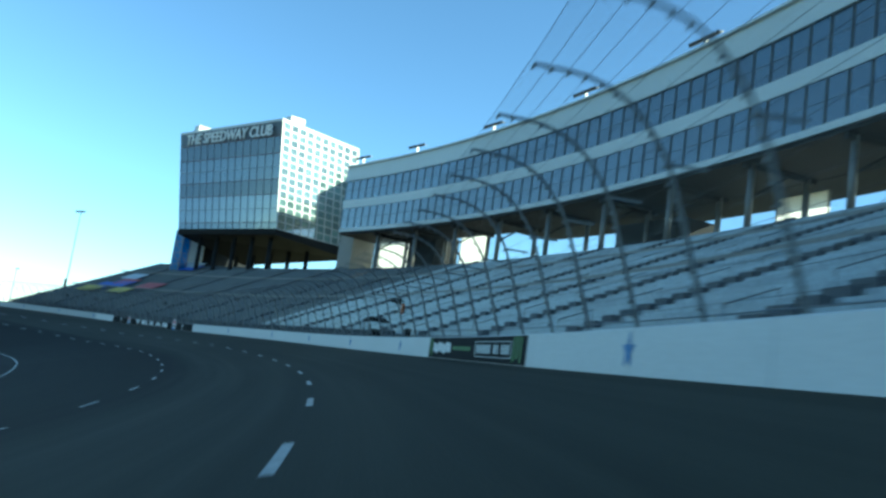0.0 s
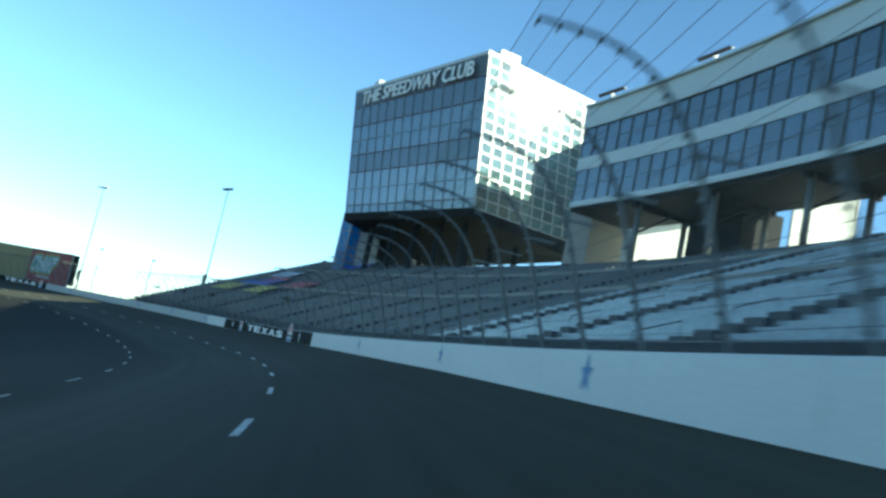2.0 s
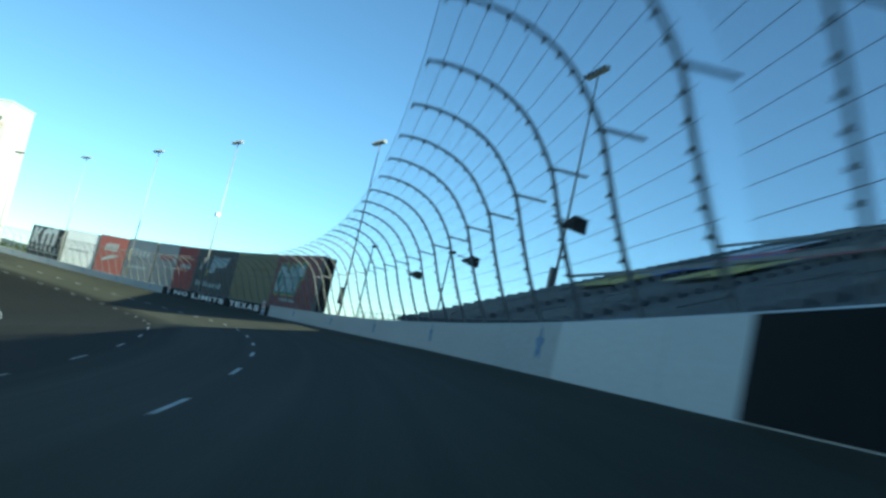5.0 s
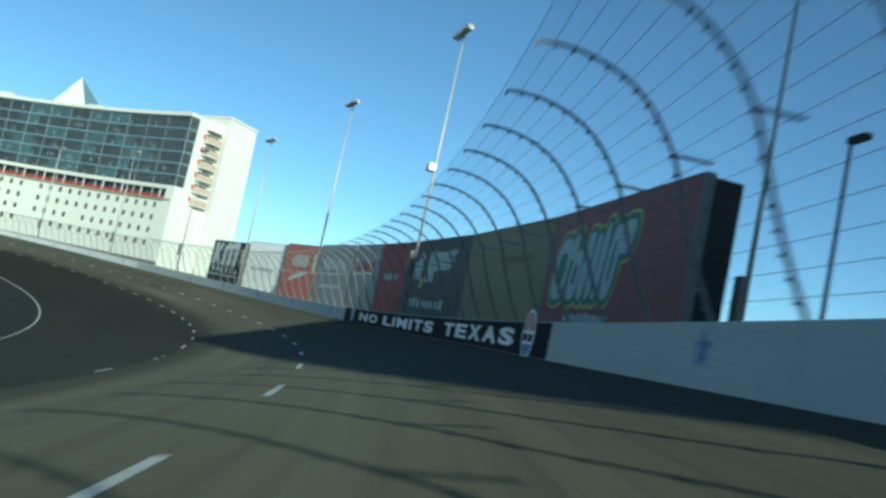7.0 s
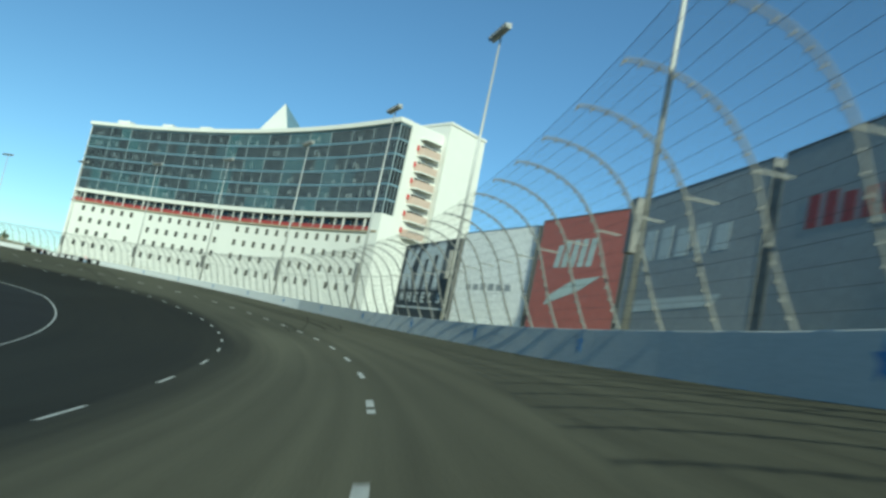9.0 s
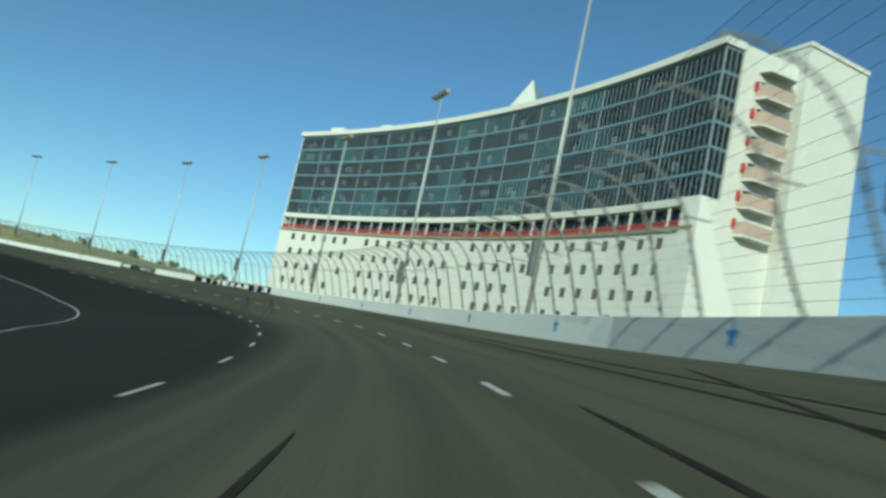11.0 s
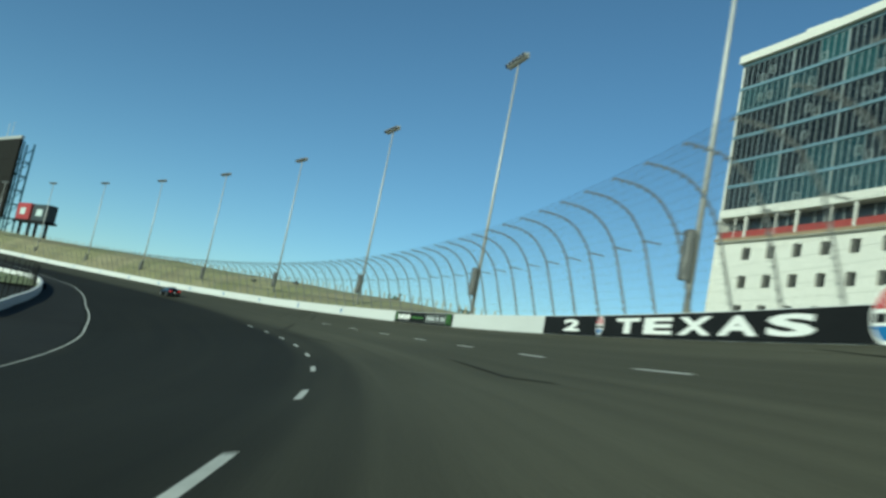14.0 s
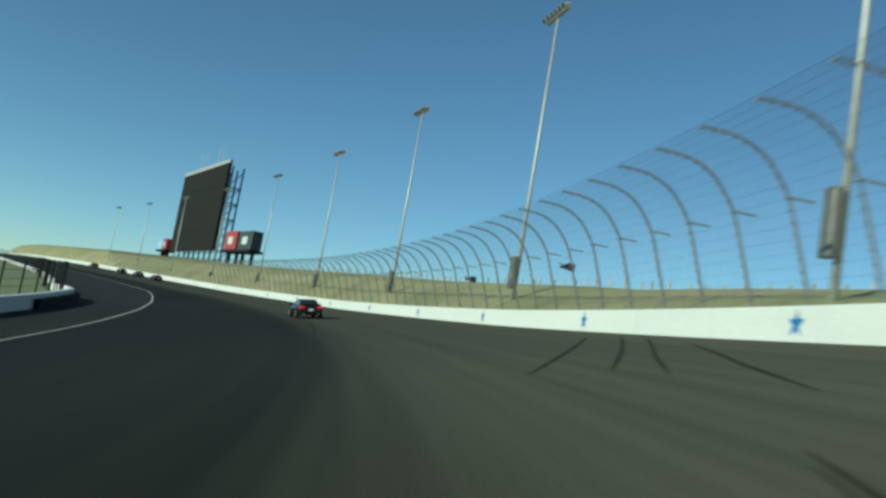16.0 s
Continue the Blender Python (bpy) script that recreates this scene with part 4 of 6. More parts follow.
face_grid(club, CA, SA, TA, SC, 10, 14, M_PANE, M_SIDE, 0.27, 0.2, 0.16, n_side, lean=0.05)
band = hull(bmesh.new(), [lerp(CB, TB, 0.86) + n_front * 0.03, lerp(CA, TA, 0.86) + n_front * 0.03, lerp(CA, TA, 0.86) + n_front * 0.2, lerp(CB, TB, 0.86) + n_front * 0.2,
                          TB + n_front * 0.03, TA + n_front * 0.03, TA + n_front * 0.2, TB + n_front * 0.2])
part("sign_band", band, M_SIGN, club)
part("parapet", hull(bmesh.new(), [TA + n_front * 0.3, TB + n_front * 0.3, TB + BACK, SC + n_side * 0.3, TA + n_front * 0.3 + Vector((0, 0, 0.6)), TB + n_front * 0.3 + Vector((0, 0, 0.6)), TB + BACK + Vector((0, 0, 0.6)), SC + n_side * 0.3 + Vector((0, 0, 0.6))]), M_SIDE, club)
low = Vector((0, 0, -1.4))
# soffit near-black, the shade under the club put into its colour
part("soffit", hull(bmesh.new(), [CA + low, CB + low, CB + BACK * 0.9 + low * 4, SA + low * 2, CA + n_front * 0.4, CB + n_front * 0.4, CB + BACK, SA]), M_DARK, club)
sign = Matrix.Identity(4)
along = (TA - TB).normalized()
facing = along.cross(Vector((0, 0, 1))).normalized()
facing = facing if facing.y < 0 else -facing
sign.col[0][:3], sign.col[1][:3], sign.col[2][:3] = along, (0, 0, 1), facing
sign.translation = lerp(lerp(CA, TA, 0.92), lerp(CB, TB, 0.92), 0.5) + facing * 0.5
me = words("THE SPEEDWAY CLUB", 4.0, 0.12)
me.materials.append(M_WHITE)
xs = [v.co.x for v in me.vertices]
for v in me.vertices:
    v.co.x *= 37.0 / (max(xs) - min(xs))
part("lettering", me, M_WHITE, club, "pale capital letters", sign)
# roof plant
for k, (u, d, w, h) in enumerate(((0.06, 6, 4.0, 2.4), (0.93, 5, 4.4, 3.2), (0.82, 8, 3.0, 2.0), (0.5, 6, 5, 1.6), (0.3, 8, 3.4, 1.9))):
    ob = thing("roof_unit", "pale ventilation unit on the club roof", "roof unit", "units on the club roof", m=Matrix.Translation(lerp(TA, TB, u) - n_front * d + Vector((0, 0, 0.1))) @ Matrix.Rotation(0.68, 4, "Z"))
    part("casing", boxes((-w / 2, w / 2, -1.6, 1.6, 0, h), bevel=0.1), M_GALV, ob)
    part("fan_ring", tube(bmesh.new(), [(0, 0, h), (0, 0, h + 0.35)], 0.9, 12), M_DARK, ob)
# legs and stair tower under the club
for u in (0.12, 0.3, 0.48, 0.66, 0.84):
    for d in (3.0, 16.0):
        p = lerp(CA, CB, u) - n_front * d
        bm = bmesh.new()
        tube(bm, [(p.x, p.y, -1), (p.x, p.y, 26)], 0.55, 10)
        # columns near-black as well, carrying the same shade
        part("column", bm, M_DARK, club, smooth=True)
# lobby near-black instead of concrete, for the shade beneath the block
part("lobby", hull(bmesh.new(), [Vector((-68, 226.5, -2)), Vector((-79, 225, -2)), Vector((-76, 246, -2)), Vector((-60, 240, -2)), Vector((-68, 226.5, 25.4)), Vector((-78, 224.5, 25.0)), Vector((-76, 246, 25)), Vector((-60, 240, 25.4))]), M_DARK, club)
part("lobby_wall", hull(bmesh.new(), [Vector((-70.5, 225.2, -2)), Vector((-78.5, 224.0, -2)), Vector((-78.5, 224.8, -2)), Vector((-70.5, 226.0, -2)), Vector((-70.5, 225.2, 24.6)), Vector((-78.0, 223.8, 24.6)), Vector((-78.0, 224.6, 24.6)), Vector((-70.5, 226.0, 24.6))]), M_SUITE, club)
stair = thing("stair_tower", "blue glazed stair tower with steel bracing", "tower", kind="structure")
ST = [Vector((-73.4, 216.0, 2.0)), Vector((-76.2, 218.0, 2.0)), Vector((-74.8, 220.0, 2.0)), Vector((-72.0, 218.0, 2.0))]
up26 = Vector((0.0, 0.0, 24.2))
M_BLUEGL = glass_front("stair_glass", (0.05, 0.25, 0.55), 0.15, spec=0.3)
bt = M_BLUEGL.node_tree
through_blue, blue_mix = bt.nodes.new("ShaderNodeBsdfTranslucent"), bt.nodes.new("ShaderNodeMixShader")
through_blue.inputs["Color"].default_value = (0.07, 0.34, 0.7, 1)
blue_mix.inputs[0].default_value = 0.6
bt.links.new(bt.nodes["Principled BSDF"].outputs[0], blue_mix.inputs[1])
bt.links.new(through_blue.outputs[0], blue_mix.inputs[2])
bt.links.new(blue_mix.outputs[0], bt.nodes["Material Output"].inputs["Surface"])
part("glazing", hull(bmesh.new(), [*ST, *[p + up26 for p in ST]]), M_BLUEGL, stair)
for a in range(4):
    p, q = ST[a], ST[(a + 1) % 4]
    bm = bmesh.new()
    tube(bm, [p, p + up26], 0.16, 6)
    part("post", bm, M_FRONT, stair)
    for j in range(8):
        bm = bmesh.new()
        tube(bm, [p + up26 * (j / 8), q + up26 * ((j + 1) / 8)], 0.09, 5)
        tube(bm, [p + up26 * (j / 8), q + up26 * (j / 8)], 0.09, 5)
        part("brace", bm, M_FRONT, stair)


# ---- apartment tower by the second turn ----
tower = thing("apartment_tower", "long curved white apartment tower with dark glass floors", "building", kind="structure")
W0, W1 = 491.4, 606.5
Z_RED, Z_BAND, Z_GLASS, Z_ROOF, TW_DEEP = 21.2, 24.2, 25.3, 46.8, 20.0


def face_lat(s, z=30.0):
    flare = 0.5 * max(0.0, (Z_RED - z) / 20.0)
    return 44.0 + (s - W0) / (W1 - W0) * 5.5 - flare


def facade_bar(name, s0, s1, z0, z1, back, out, material, parent, step=4.0, label=""):
    bm = strip(s0, s1, step, lambda s: [(face_lat(s, z0) + back, z0), (face_lat(s, z0) - out, z0), (face_lat(s, z1) - out, z1), (face_lat(s, z1) + back, z1)], True, True)
    return part(name, bm, material, parent, label)


M_RAIL = mat("red_railing_paint", (0.25, 0.036, 0.032), 0.6, 0, 0.2, 0.6, 6, 0.05)
M_TOWER = mat("tower_render", (0.60, 0.595, 0.56), 0.7, 0, 0.05, 0.15, 3, 0.1)
M_FLOOR = mat("floor_edge", (0.15, 0.235, 0.29), 0.4, 0.1, 0.15, 0.3, 4, 0.05)
M_FIN = mat("grey_fin", (0.30, 0.34, 0.35), 0.5, 0.2, 0.15, 0.5, 5, 0.05)
M_TGLASS = glass_front("tower_glass", (0.008, 0.012, 0.015), 0.05, spec=0.32)
M_WINDOW = mat("window_dark", (0.010, 0.013, 0.015), 0.3, 0, 0.3, 0.5, 4, 0.0, spec=0.12, rand=0.4)
M_TGLASS2 = glass_front("tower_glass_green", (0.012, 0.042, 0.043), 0.05, 0.15)
M_TAN = mat("tan_fascia", (0.25, 0.19, 0.12), 0.7, 0, 0.15, 0.4, 5, 0.05)
facade_bar("core", W0 + 1.5, W1 - 0.3, 1.0, Z_ROOF - 0.5, TW_DEEP, -3.2, M_DARK, tower)
facade_bar("roof", W0 - 0.2, W1 + 0.2, Z_ROOF, Z_ROOF + 1.1, TW_DEEP + 0.5, 0.7, M_TOWER, tower)
facade_bar("band", W0, W1, Z_BAND, Z_GLASS, 4.0, 0.35, M_TOWER, tower)
facade_bar("red_floor", W0, W1, Z_RED - 0.5, Z_RED, 4.0, 0.5, M_TOWER, tower)
facade_bar("back_wall", W0, W1, 1.0, Z_ROOF, TW_DEEP + 0.3, -TW_DEEP, M_TOWER, tower)
facade_bar("left_end", W1 - 0.3, W1, 1.0, Z_ROOF, TW_DEEP, 0.0, M_TOWER, tower)
# red balcony storey
facade_bar("recess", W0 + 0.4, W1 - 0.4, Z_RED, Z_BAND, 1.6, -1.3, M_TGLASS, tower)
BAYS = [W0] + [496.5 + 7.55 * k for k in range(15)] + [W1]
facade_bar("tan_fascia", W0, W1, Z_RED - 0.42, Z_RED - 0.02, 0.0, 0.56, M_TAN, tower)
for a, b in zip(BAYS, BAYS[1:]):
    facade_bar("red_railing", a + 0.2, b - 0.2, Z_RED, Z_RED + 1.0, 0.0, 0.12, M_RAIL, tower, 2.5)
    facade_bar("post", a - 0.13, a + 0.13, Z_RED, Z_BAND, 0.1, 0.2, M_TOWER, tower, 0.44)
    for q in range(1, 6):
        c = a + (b - a) * q / 6
        facade_bar("door_frame", c - 0.05, c + 0.05, Z_RED, Z_BAND, 1.32, -1.2, M_FIN, tower, 0.2)
    c = a + (b - a) * 0.4
    facade_bar("railing_post", c - 0.05, c + 0.05, Z_RED, Z_BAND, 0.05, 0.14, M_TOWER, tower, 0.2)
# six glazed storeys: narrow panes in bays, some bays of green glass, pale vents beside the bay lines
FL = 6
random.seed(11)
fh = (Z_ROOF - Z_GLASS) / FL
halves = []
for a, b in zip(BAYS, BAYS[1:]):
    n = 2 if b - a > 6 else 1
    halves += [(a + (b - a) * q / n, a + (b - a) * (q + 1) / n) for q in range(n)]
vent = mesh_of(boxes((-0.1, 0.05, -0.42, -0.36, 0, 1.0), (-0.1, 0.05, 0.36, 0.42, 0, 1.0), (-0.1, 0.05, -0.42, 0.42, -0.06, 0), (-0.1, 0.05, -0.42, 0.42, 1.0, 1.06)), M_FIN, "vent_frame")
for j in range(FL):
    z0 = Z_GLASS + j * fh
    facade_bar("floor_slab", W0, W1, z0 + fh - 0.42, z0 + fh, 3.0, 0.14, M_FLOOR, tower)
    green = False
    for a, b in halves:
        green = random.random() < (0.55 if green else 0.2)
        facade_bar("pane", a + 0.05, b - 0.05, z0, z0 + fh - 0.38, 0.12, 0.0, M_TGLASS2 if green else M_TGLASS, tower, 2.0)
    for c in BAYS[1:-1]:
        for off in (-0.75, 0.75):
            if random.random() < 0.45:
                part("vent_frame", vent, M_FIN, tower, m=here(c + off, face_lat(c + off, z0), z0 + random.choice((0.15, 0.9))))
NP = 0
for a, b in halves:
    n = max(2, round((b - a) / 0.95))
    for q in range(n):
        c = a + (b - a) * q / n
        wide = 0.11 if q == 0 and NP % 2 == 0 else 0.035
        facade_bar("mullion", c - wide, c + wide, Z_GLASS, Z_ROOF, 0.1, 0.12 if wide > 0.1 else 0.06, M_FIN, tower, 0.3)
    NP += 1

# lower wall with rows of small deep-set windows
WIN = [c for c in (493.8 + 3.715 * k for k in range(31)) if abs(c - 579.3) > 1.9 and abs(c - 547.2) > 1.9 and c < W1 - 1.5]
WZ = [7.4, 11.3, 15.2, 19.0]


def lower_wall():
    bm = bmesh.new()
    ss = [W0]
    for c in WIN:
        ss += [c - 0.68, c + 0.68]
    ss.append(W1)
    zs = [-2.0]
    for z in WZ:
        zs += [z - 0.82, z + 0.82]
    zs.append(Z_RED - 0.5)
    grid = [[bm.verts.new(at(s, face_lat(s, z), z)) for z in zs] for s in ss]
    holes = []
    for i in range(len(ss) - 1):
        for j in range(len(zs) - 1):
            k = (i - 1) // 2
            if i % 2 == 1 and j % 2 == 1 and not (j == 1 and k % 9 == 4 or j == 3 and k % 14 == 9):
                s0, s1, z0, z1 = ss[i], ss[i + 1], zs[j], zs[j + 1]
                w = [grid[i][j], grid[i + 1][j], grid[i + 1][j + 1], grid[i][j + 1]]
                d = [bm.verts.new(at(s, face_lat(s, z) + 0.45, z)) for s, z in ((s0, z0), (s1, z0), (s1, z1), (s0, z1))]
                for a in range(4):
                    bm.faces.new((w[a], w[(a + 1) % 4], d[(a + 1) % 4], d[a]))
                holes.append((s0, s1, z0, z1))
            else:
                bm.faces.new((grid[i][j], grid[i + 1][j], grid[i + 1][j + 1], grid[i][j + 1]))
    return bm, holes


bm, holes = lower_wall()
part("lower_wall", bm, M_TOWER, tower)
for s0, s1, z0, z1 in holes:
    w = facade_bar("window", s0, s1, z0, z1, 0.5, -0.44, M_WINDOW, tower, 2.0)
    facade_bar("frame", (s0 + s1) / 2 - 0.03, (s0 + s1) / 2 + 0.03, z0, z1, -0.36, -0.44 + 0.1, M_STEEL, w, 0.1)
facade_bar("plinth", W0 - 1, W1 + 1, -2.0, 2.4, 1.0, 0.5, M_CONC, tower)


# end wall with balconies and the taller stair block; x outwards, y along the lap
E = here(W0, 44.0)
part("end_wall", boxes((2.9, 13.0, -0.6, 1.6, 19.0, Z_ROOF + 0.4)), M_TOWER, tower, m=E)
part("end_lower", hull(bmesh.new(), [Vector((-0.7, -1.4, -3)), Vector((24, -1.4, -3)), Vector((24, 3, -3)), Vector((-0.7, 3, -3)), Vector((-0.3, -0.6, Z_GLASS)), Vector((24, -0.6, Z_GLASS)), Vector((24, 3, Z_GLASS)), Vector((-0.3, 3, Z_GLASS))]), M_TOWER, tower, m=E)
for j in range(FL):
    z0 = Z_GLASS + j * fh
    for q in range(3):
        part("pane", boxes((0.02 + q * 0.96, 0.94 + q * 0.96, -0.1, 0.2, z0, z0 + fh - 0.42)), M_TGLASS, tower, m=E)
    part("floor_slab", boxes((-0.14, 2.9, -0.2, 0.3, z0 + fh - 0.42, z0 + fh)), M_FLOOR, tower, m=E)
for q in range(4):
    part("mullion", boxes((q * 0.96 - 0.04, q * 0.96 + 0.04, -0.24, 0.0, Z_GLASS, Z_ROOF)), M_FIN, tower, m=E)
part("end_band", boxes((-0.35, 2.9, -0.4, 0.3, Z_BAND, Z_GLASS)), M_TOWER, tower, m=E)
part("end_eave", boxes((-0.7, 2.9, -0.6, 0.3, Z_ROOF, Z_ROOF + 1.1)), M_TOWER, tower, m=E)
part("stair_block", hull(bmesh.new(), [Vector((12.4, -3.4, -3)), Vector((24.6, -3.4, -3)), Vector((24.6, 12, -3)), Vector((12.4, 12, -3)), Vector((12.6, -2.2, 50.6)), Vector((24.0, -2.2, 49.9)), Vector((24.0, 11, 49.9)), Vector((12.6, 11, 50.6))]), M_TOWER, tower, m=E)
part("stair_cap", hull(bmesh.new(), [Vector((12.4, -2.5, 50.5)), Vector((24.2, -2.5, 49.8)), Vector((24.2, 11.2, 49.8)), Vector((12.4, 11.2, 50.5)), Vector((12.4, -2.5, 51.1)), Vector((24.2, -2.5, 50.4)), Vector((24.2, 11.2, 50.4)), Vector((12.4, 11.2, 51.1))]), M_TOWER, tower, m=E)
M_PARA = mat("balcony_render", (0.44, 0.335, 0.28), 0.8, 0, 0.1, 0.4, 5, 0.1)
for j in range(7):
    z = Z_RED + 0.2 + j * 3.9
    bal = part("balcony", hull(bmesh.new(), [Vector((5.6, -0.6, z - 0.3)), Vector((6.2, -2.4, z - 0.3)), Vector((11.2, -2.4, z - 0.3)), Vector((11.8, -0.6, z - 0.3)), Vector((5.6, -0.6, z)), Vector((6.2, -2.4, z)), Vector((11.2, -2.4, z)), Vector((11.8, -0.6, z))]), M_TOWER, tower, m=E)
    if j < 6:
        for p, q in (((5.6, -0.6), (6.2, -2.4)), ((6.2, -2.4), (11.2, -2.4)), ((11.2, -2.4), (11.8, -0.6))):
            d = (Vector((*q, 0)) - Vector((*p, 0))).normalized()
            nn = Vector((-d.y, d.x, 0)) * 0.12
            c = [Vector((*p, z)), Vector((*q, z)), Vector((*q, z)) + nn, Vector((*p, z)) + nn]
            part("parapet", hull(bmesh.new(), c + [v + Vector((0, 0, 1.75)) for v in c]), M_PARA, bal)
        part("red_screen", boxes((5.3, 5.5, -1.3, -0.6, z + 0.9, z + 2.1)), M_RED, bal)
        part("doorway", boxes((6.4, 11.0, -0.64, -0.55, z, z + 2.5)), M_TGLASS, bal)
# roof gable
P0 = here(550, 58.0, Z_ROOF + 0.9)
gable = bmesh.new()
v = [gable.verts.new(c) for c in ((0, -8.0, 0), (0, 10.0, 0), (14, 10.0, 0), (14, -8.0, 0), (3.0, 0, 13.6))]
for q in ((0, 1, 4), (1, 2, 4), (2, 3, 4), (3, 0, 4), (3, 2, 1, 0)):
    gable.faces.new([v[i] for i in q])
part("roof_pyramid", gable, M_TOWER, tower, "white pyramid rising over the roof", P0)
slope = bmesh.new()
v = [slope.verts.new(c) for c in ((0.4, -8.15, 0), (13.6, -8.15, 0), (3.05, -0.15, 13.5))]
slope.faces.new(v)
e = bmesh.ops.extrude_face_region(slope, geom=slope.faces[:])
bmesh.ops.translate(slope, verts=[q for q in e["geom"] if isinstance(q, bmesh.types.BMVert)], vec=(0, 0.1, -0.05))
part("pyramid_glazing", slope, M_FLOOR, tower, "blue grey glazed slope of the pyramid", P0)
for s, w in ((500, 5), (518, 4), (534, 6), (566, 5), (580, 4), (596, 5)):
    ob = thing("roof_unit", "white plant room on the tower roof", "roof unit", "plant rooms on the tower roof", m=here(s, 52, Z_ROOF + 1.1))
    part("casing", boxes((-2, 2, -w / 2, w / 2, 0, 1.5), bevel=0.1), M_TOWER, ob)
    part("vent", boxes((-0.6, 0.6, -0.5, 0.5, 1.5, 2.0), bevel=0.05), M_GALV, ob)


# ---- advertising boards behind the first turn ----
def banner_mat(name, color):
    return mat(name, color, 0.6, 0, 0.18, 0.12, 2.5, 0.08)


BB = {"maroon": banner_mat("maroon_banner", (0.18, 0.0246, 0.0287)), "ochre": banner_mat("ochre_banner", (0.2, 0.17, 0.075)), "slate": banner_mat("slate_banner", (0.0287, 0.0369, 0.041)),
      "red": banner_mat("red_banner", (0.271, 0.0287, 0.0328)), "grey": banner_mat("grey_banner", (0.295, 0.312, 0.328)), "rust": banner_mat("rust_banner", (0.36, 0.11, 0.09)),
      "white": banner_mat("white_banner", (0.85, 0.85, 0.83)), "black": banner_mat("black_board", (0.02, 0.024, 0.028))}
M_INKG = mat("teal_ink", (0.02, 0.16, 0.13), 0.6, 0, 0.2, 1, 6, 0.02)
M_INKP = mat("pale_ink", (0.42, 0.5, 0.5), 0.6, 0, 0.15, 1, 6, 0.02)
M_INKO = mat("faded_ochre_ink", (0.15, 0.12, 0.04), 0.6, 0, 0.25, 0.6, 6, 0.02)
M_INKY = mat("yellow_ink", (0.5, 0.42, 0.06), 0.6, 0, 0.2, 1, 6, 0.02)
BB_LAT, BB_LO, BB_HI = 6.5, -0.6, 8.0


def board(s0, s1, key, label, lat0=BB_LAT, lat1=BB_LAT, hi=BB_HI):
    """A big banner in a steel frame; its local x runs to the reader's right, y up, z to the track."""
    p, q = at(s1, lat1, 0), at(s0, lat0, 0)
    x = (q - p).normalized()
    m = Matrix.Identity(4)
    z = x.cross(Vector((0, 0, 1)))
    m.col[0][:3], m.col[1][:3], m.col[2][:3] = x, (0, 0, 1), z
    m.translation = p
    w = (q - p).length
    ob = thing("billboard", label, "billboard", "billboards behind the wall", m=m)
    part("panel", boxes((0.06, w - 0.06, BB_LO, hi, -0.35, 0.0), bevel=0.03), BB[key], ob)
    part("frame", boxes((-0.02, 0.06, BB_LO, hi + 0.06, -0.45, 0.02), (w - 0.06, w + 0.02, BB_LO, hi + 0.06, -0.45, 0.02), (0.06, w - 0.06, hi, hi + 0.06, -0.45, 0.02)), M_STEEL, ob)
    for k in range(4):
        c = w * (k + 0.5) / 4
        part("leg", boxes((c - 0.15, c + 0.15, -2.0, hi - 0.3, -0.95, -0.6)), M_STEEL, ob)
        bm = bmesh.new()
        tube(bm, [(c, -1.0, -4.5), (c, hi - 1.2, -0.8)], 0.1, 6)
        part("stay", bm, M_STEEL, ob)
    return ob, w


def plate(ob, name, material, outline, lift):
    """A flat printed shape with its own edge."""
    bm = bmesh.new()
    f = bm.faces.new([bm.verts.new((x, y, lift)) for x, y in outline])
    if f.normal.z < 0:
        f.normal_flip()
    e = bmesh.ops.extrude_face_region(bm, geom=[f])
    for v in [g for g in e["geom"] if isinstance(g, bmesh.types.BMVert)]:
        v.co.z += 0.008
    return part(name, bm, material, ob)


def strokes(ob, material, x0, x1, y0, y1, n, lift, slant=0.25, seed=0):
    """Unreadable lettering: plain slanted bars."""
    rnd = random.Random(seed)
    w = (x1 - x0) / n
    for k in range(n):
        a = x0 + k * w
        hgt = y1 - y0
        top_y = y0 + hgt * rnd.choice((0.72, 1.0, 0.85))
        sl = slant * hgt * 0.3
        plate(ob, "bar", material, [(a, y0), (a + w * 0.68, y0), (a + w * 0.68 + sl, top_y), (a + sl, top_y)], lift)


# the maroon board, a pale slanted logo in dark and yellow outlines
ob, w = board(282.2, 300.2, "maroon", "maroon billboard with a pale slanted logo outlined in green")
def blob(x0, x1, y0, y1, lean, grow, n=28, power=2.8):
    """A rounded upright shape that leans to the right."""
    cx, cy, rx, ry = (x0 + x1) / 2, (y0 + y1) / 2, (x1 - x0) / 2 + grow, (y1 - y0) / 2 + grow
    out = []
    for i in range(n):
        c, d = math.cos(i * math.tau / n), math.sin(i * math.tau / n)
        px, py = rx * math.copysign(abs(c) ** (2 / power), c), ry * math.copysign(abs(d) ** (2 / power), d)
        out.append((cx + px + lean * py, cy + py))
    return out


LOGO = [(1.6, 4.0, 2.7, 6.4), (4.1, 5.0, 5.0, 6.6), (4.4, 6.0, 2.7, 5.6), (6.2, 7.3, 2.7, 6.5), (7.5, 8.3, 2.7, 6.3), (8.5, 9.3, 2.7, 6.8), (9.6, 11.0, 2.7, 6.6), (11.0, 12.6, 5.0, 6.7)]
for k, (x0, x1, y0, y1) in enumerate(LOGO):
    plate(ob, "logo_edge", M_INKY, blob(x0, x1, y0, y1, 0.18, 0.5), 0.002 + 0.001 * k)
for k, (x0, x1, y0, y1) in enumerate(LOGO):
    plate(ob, "logo_shadow", M_INKG, blob(x0, x1, y0, y1, 0.18, 0.33), 0.022 + 0.001 * k)
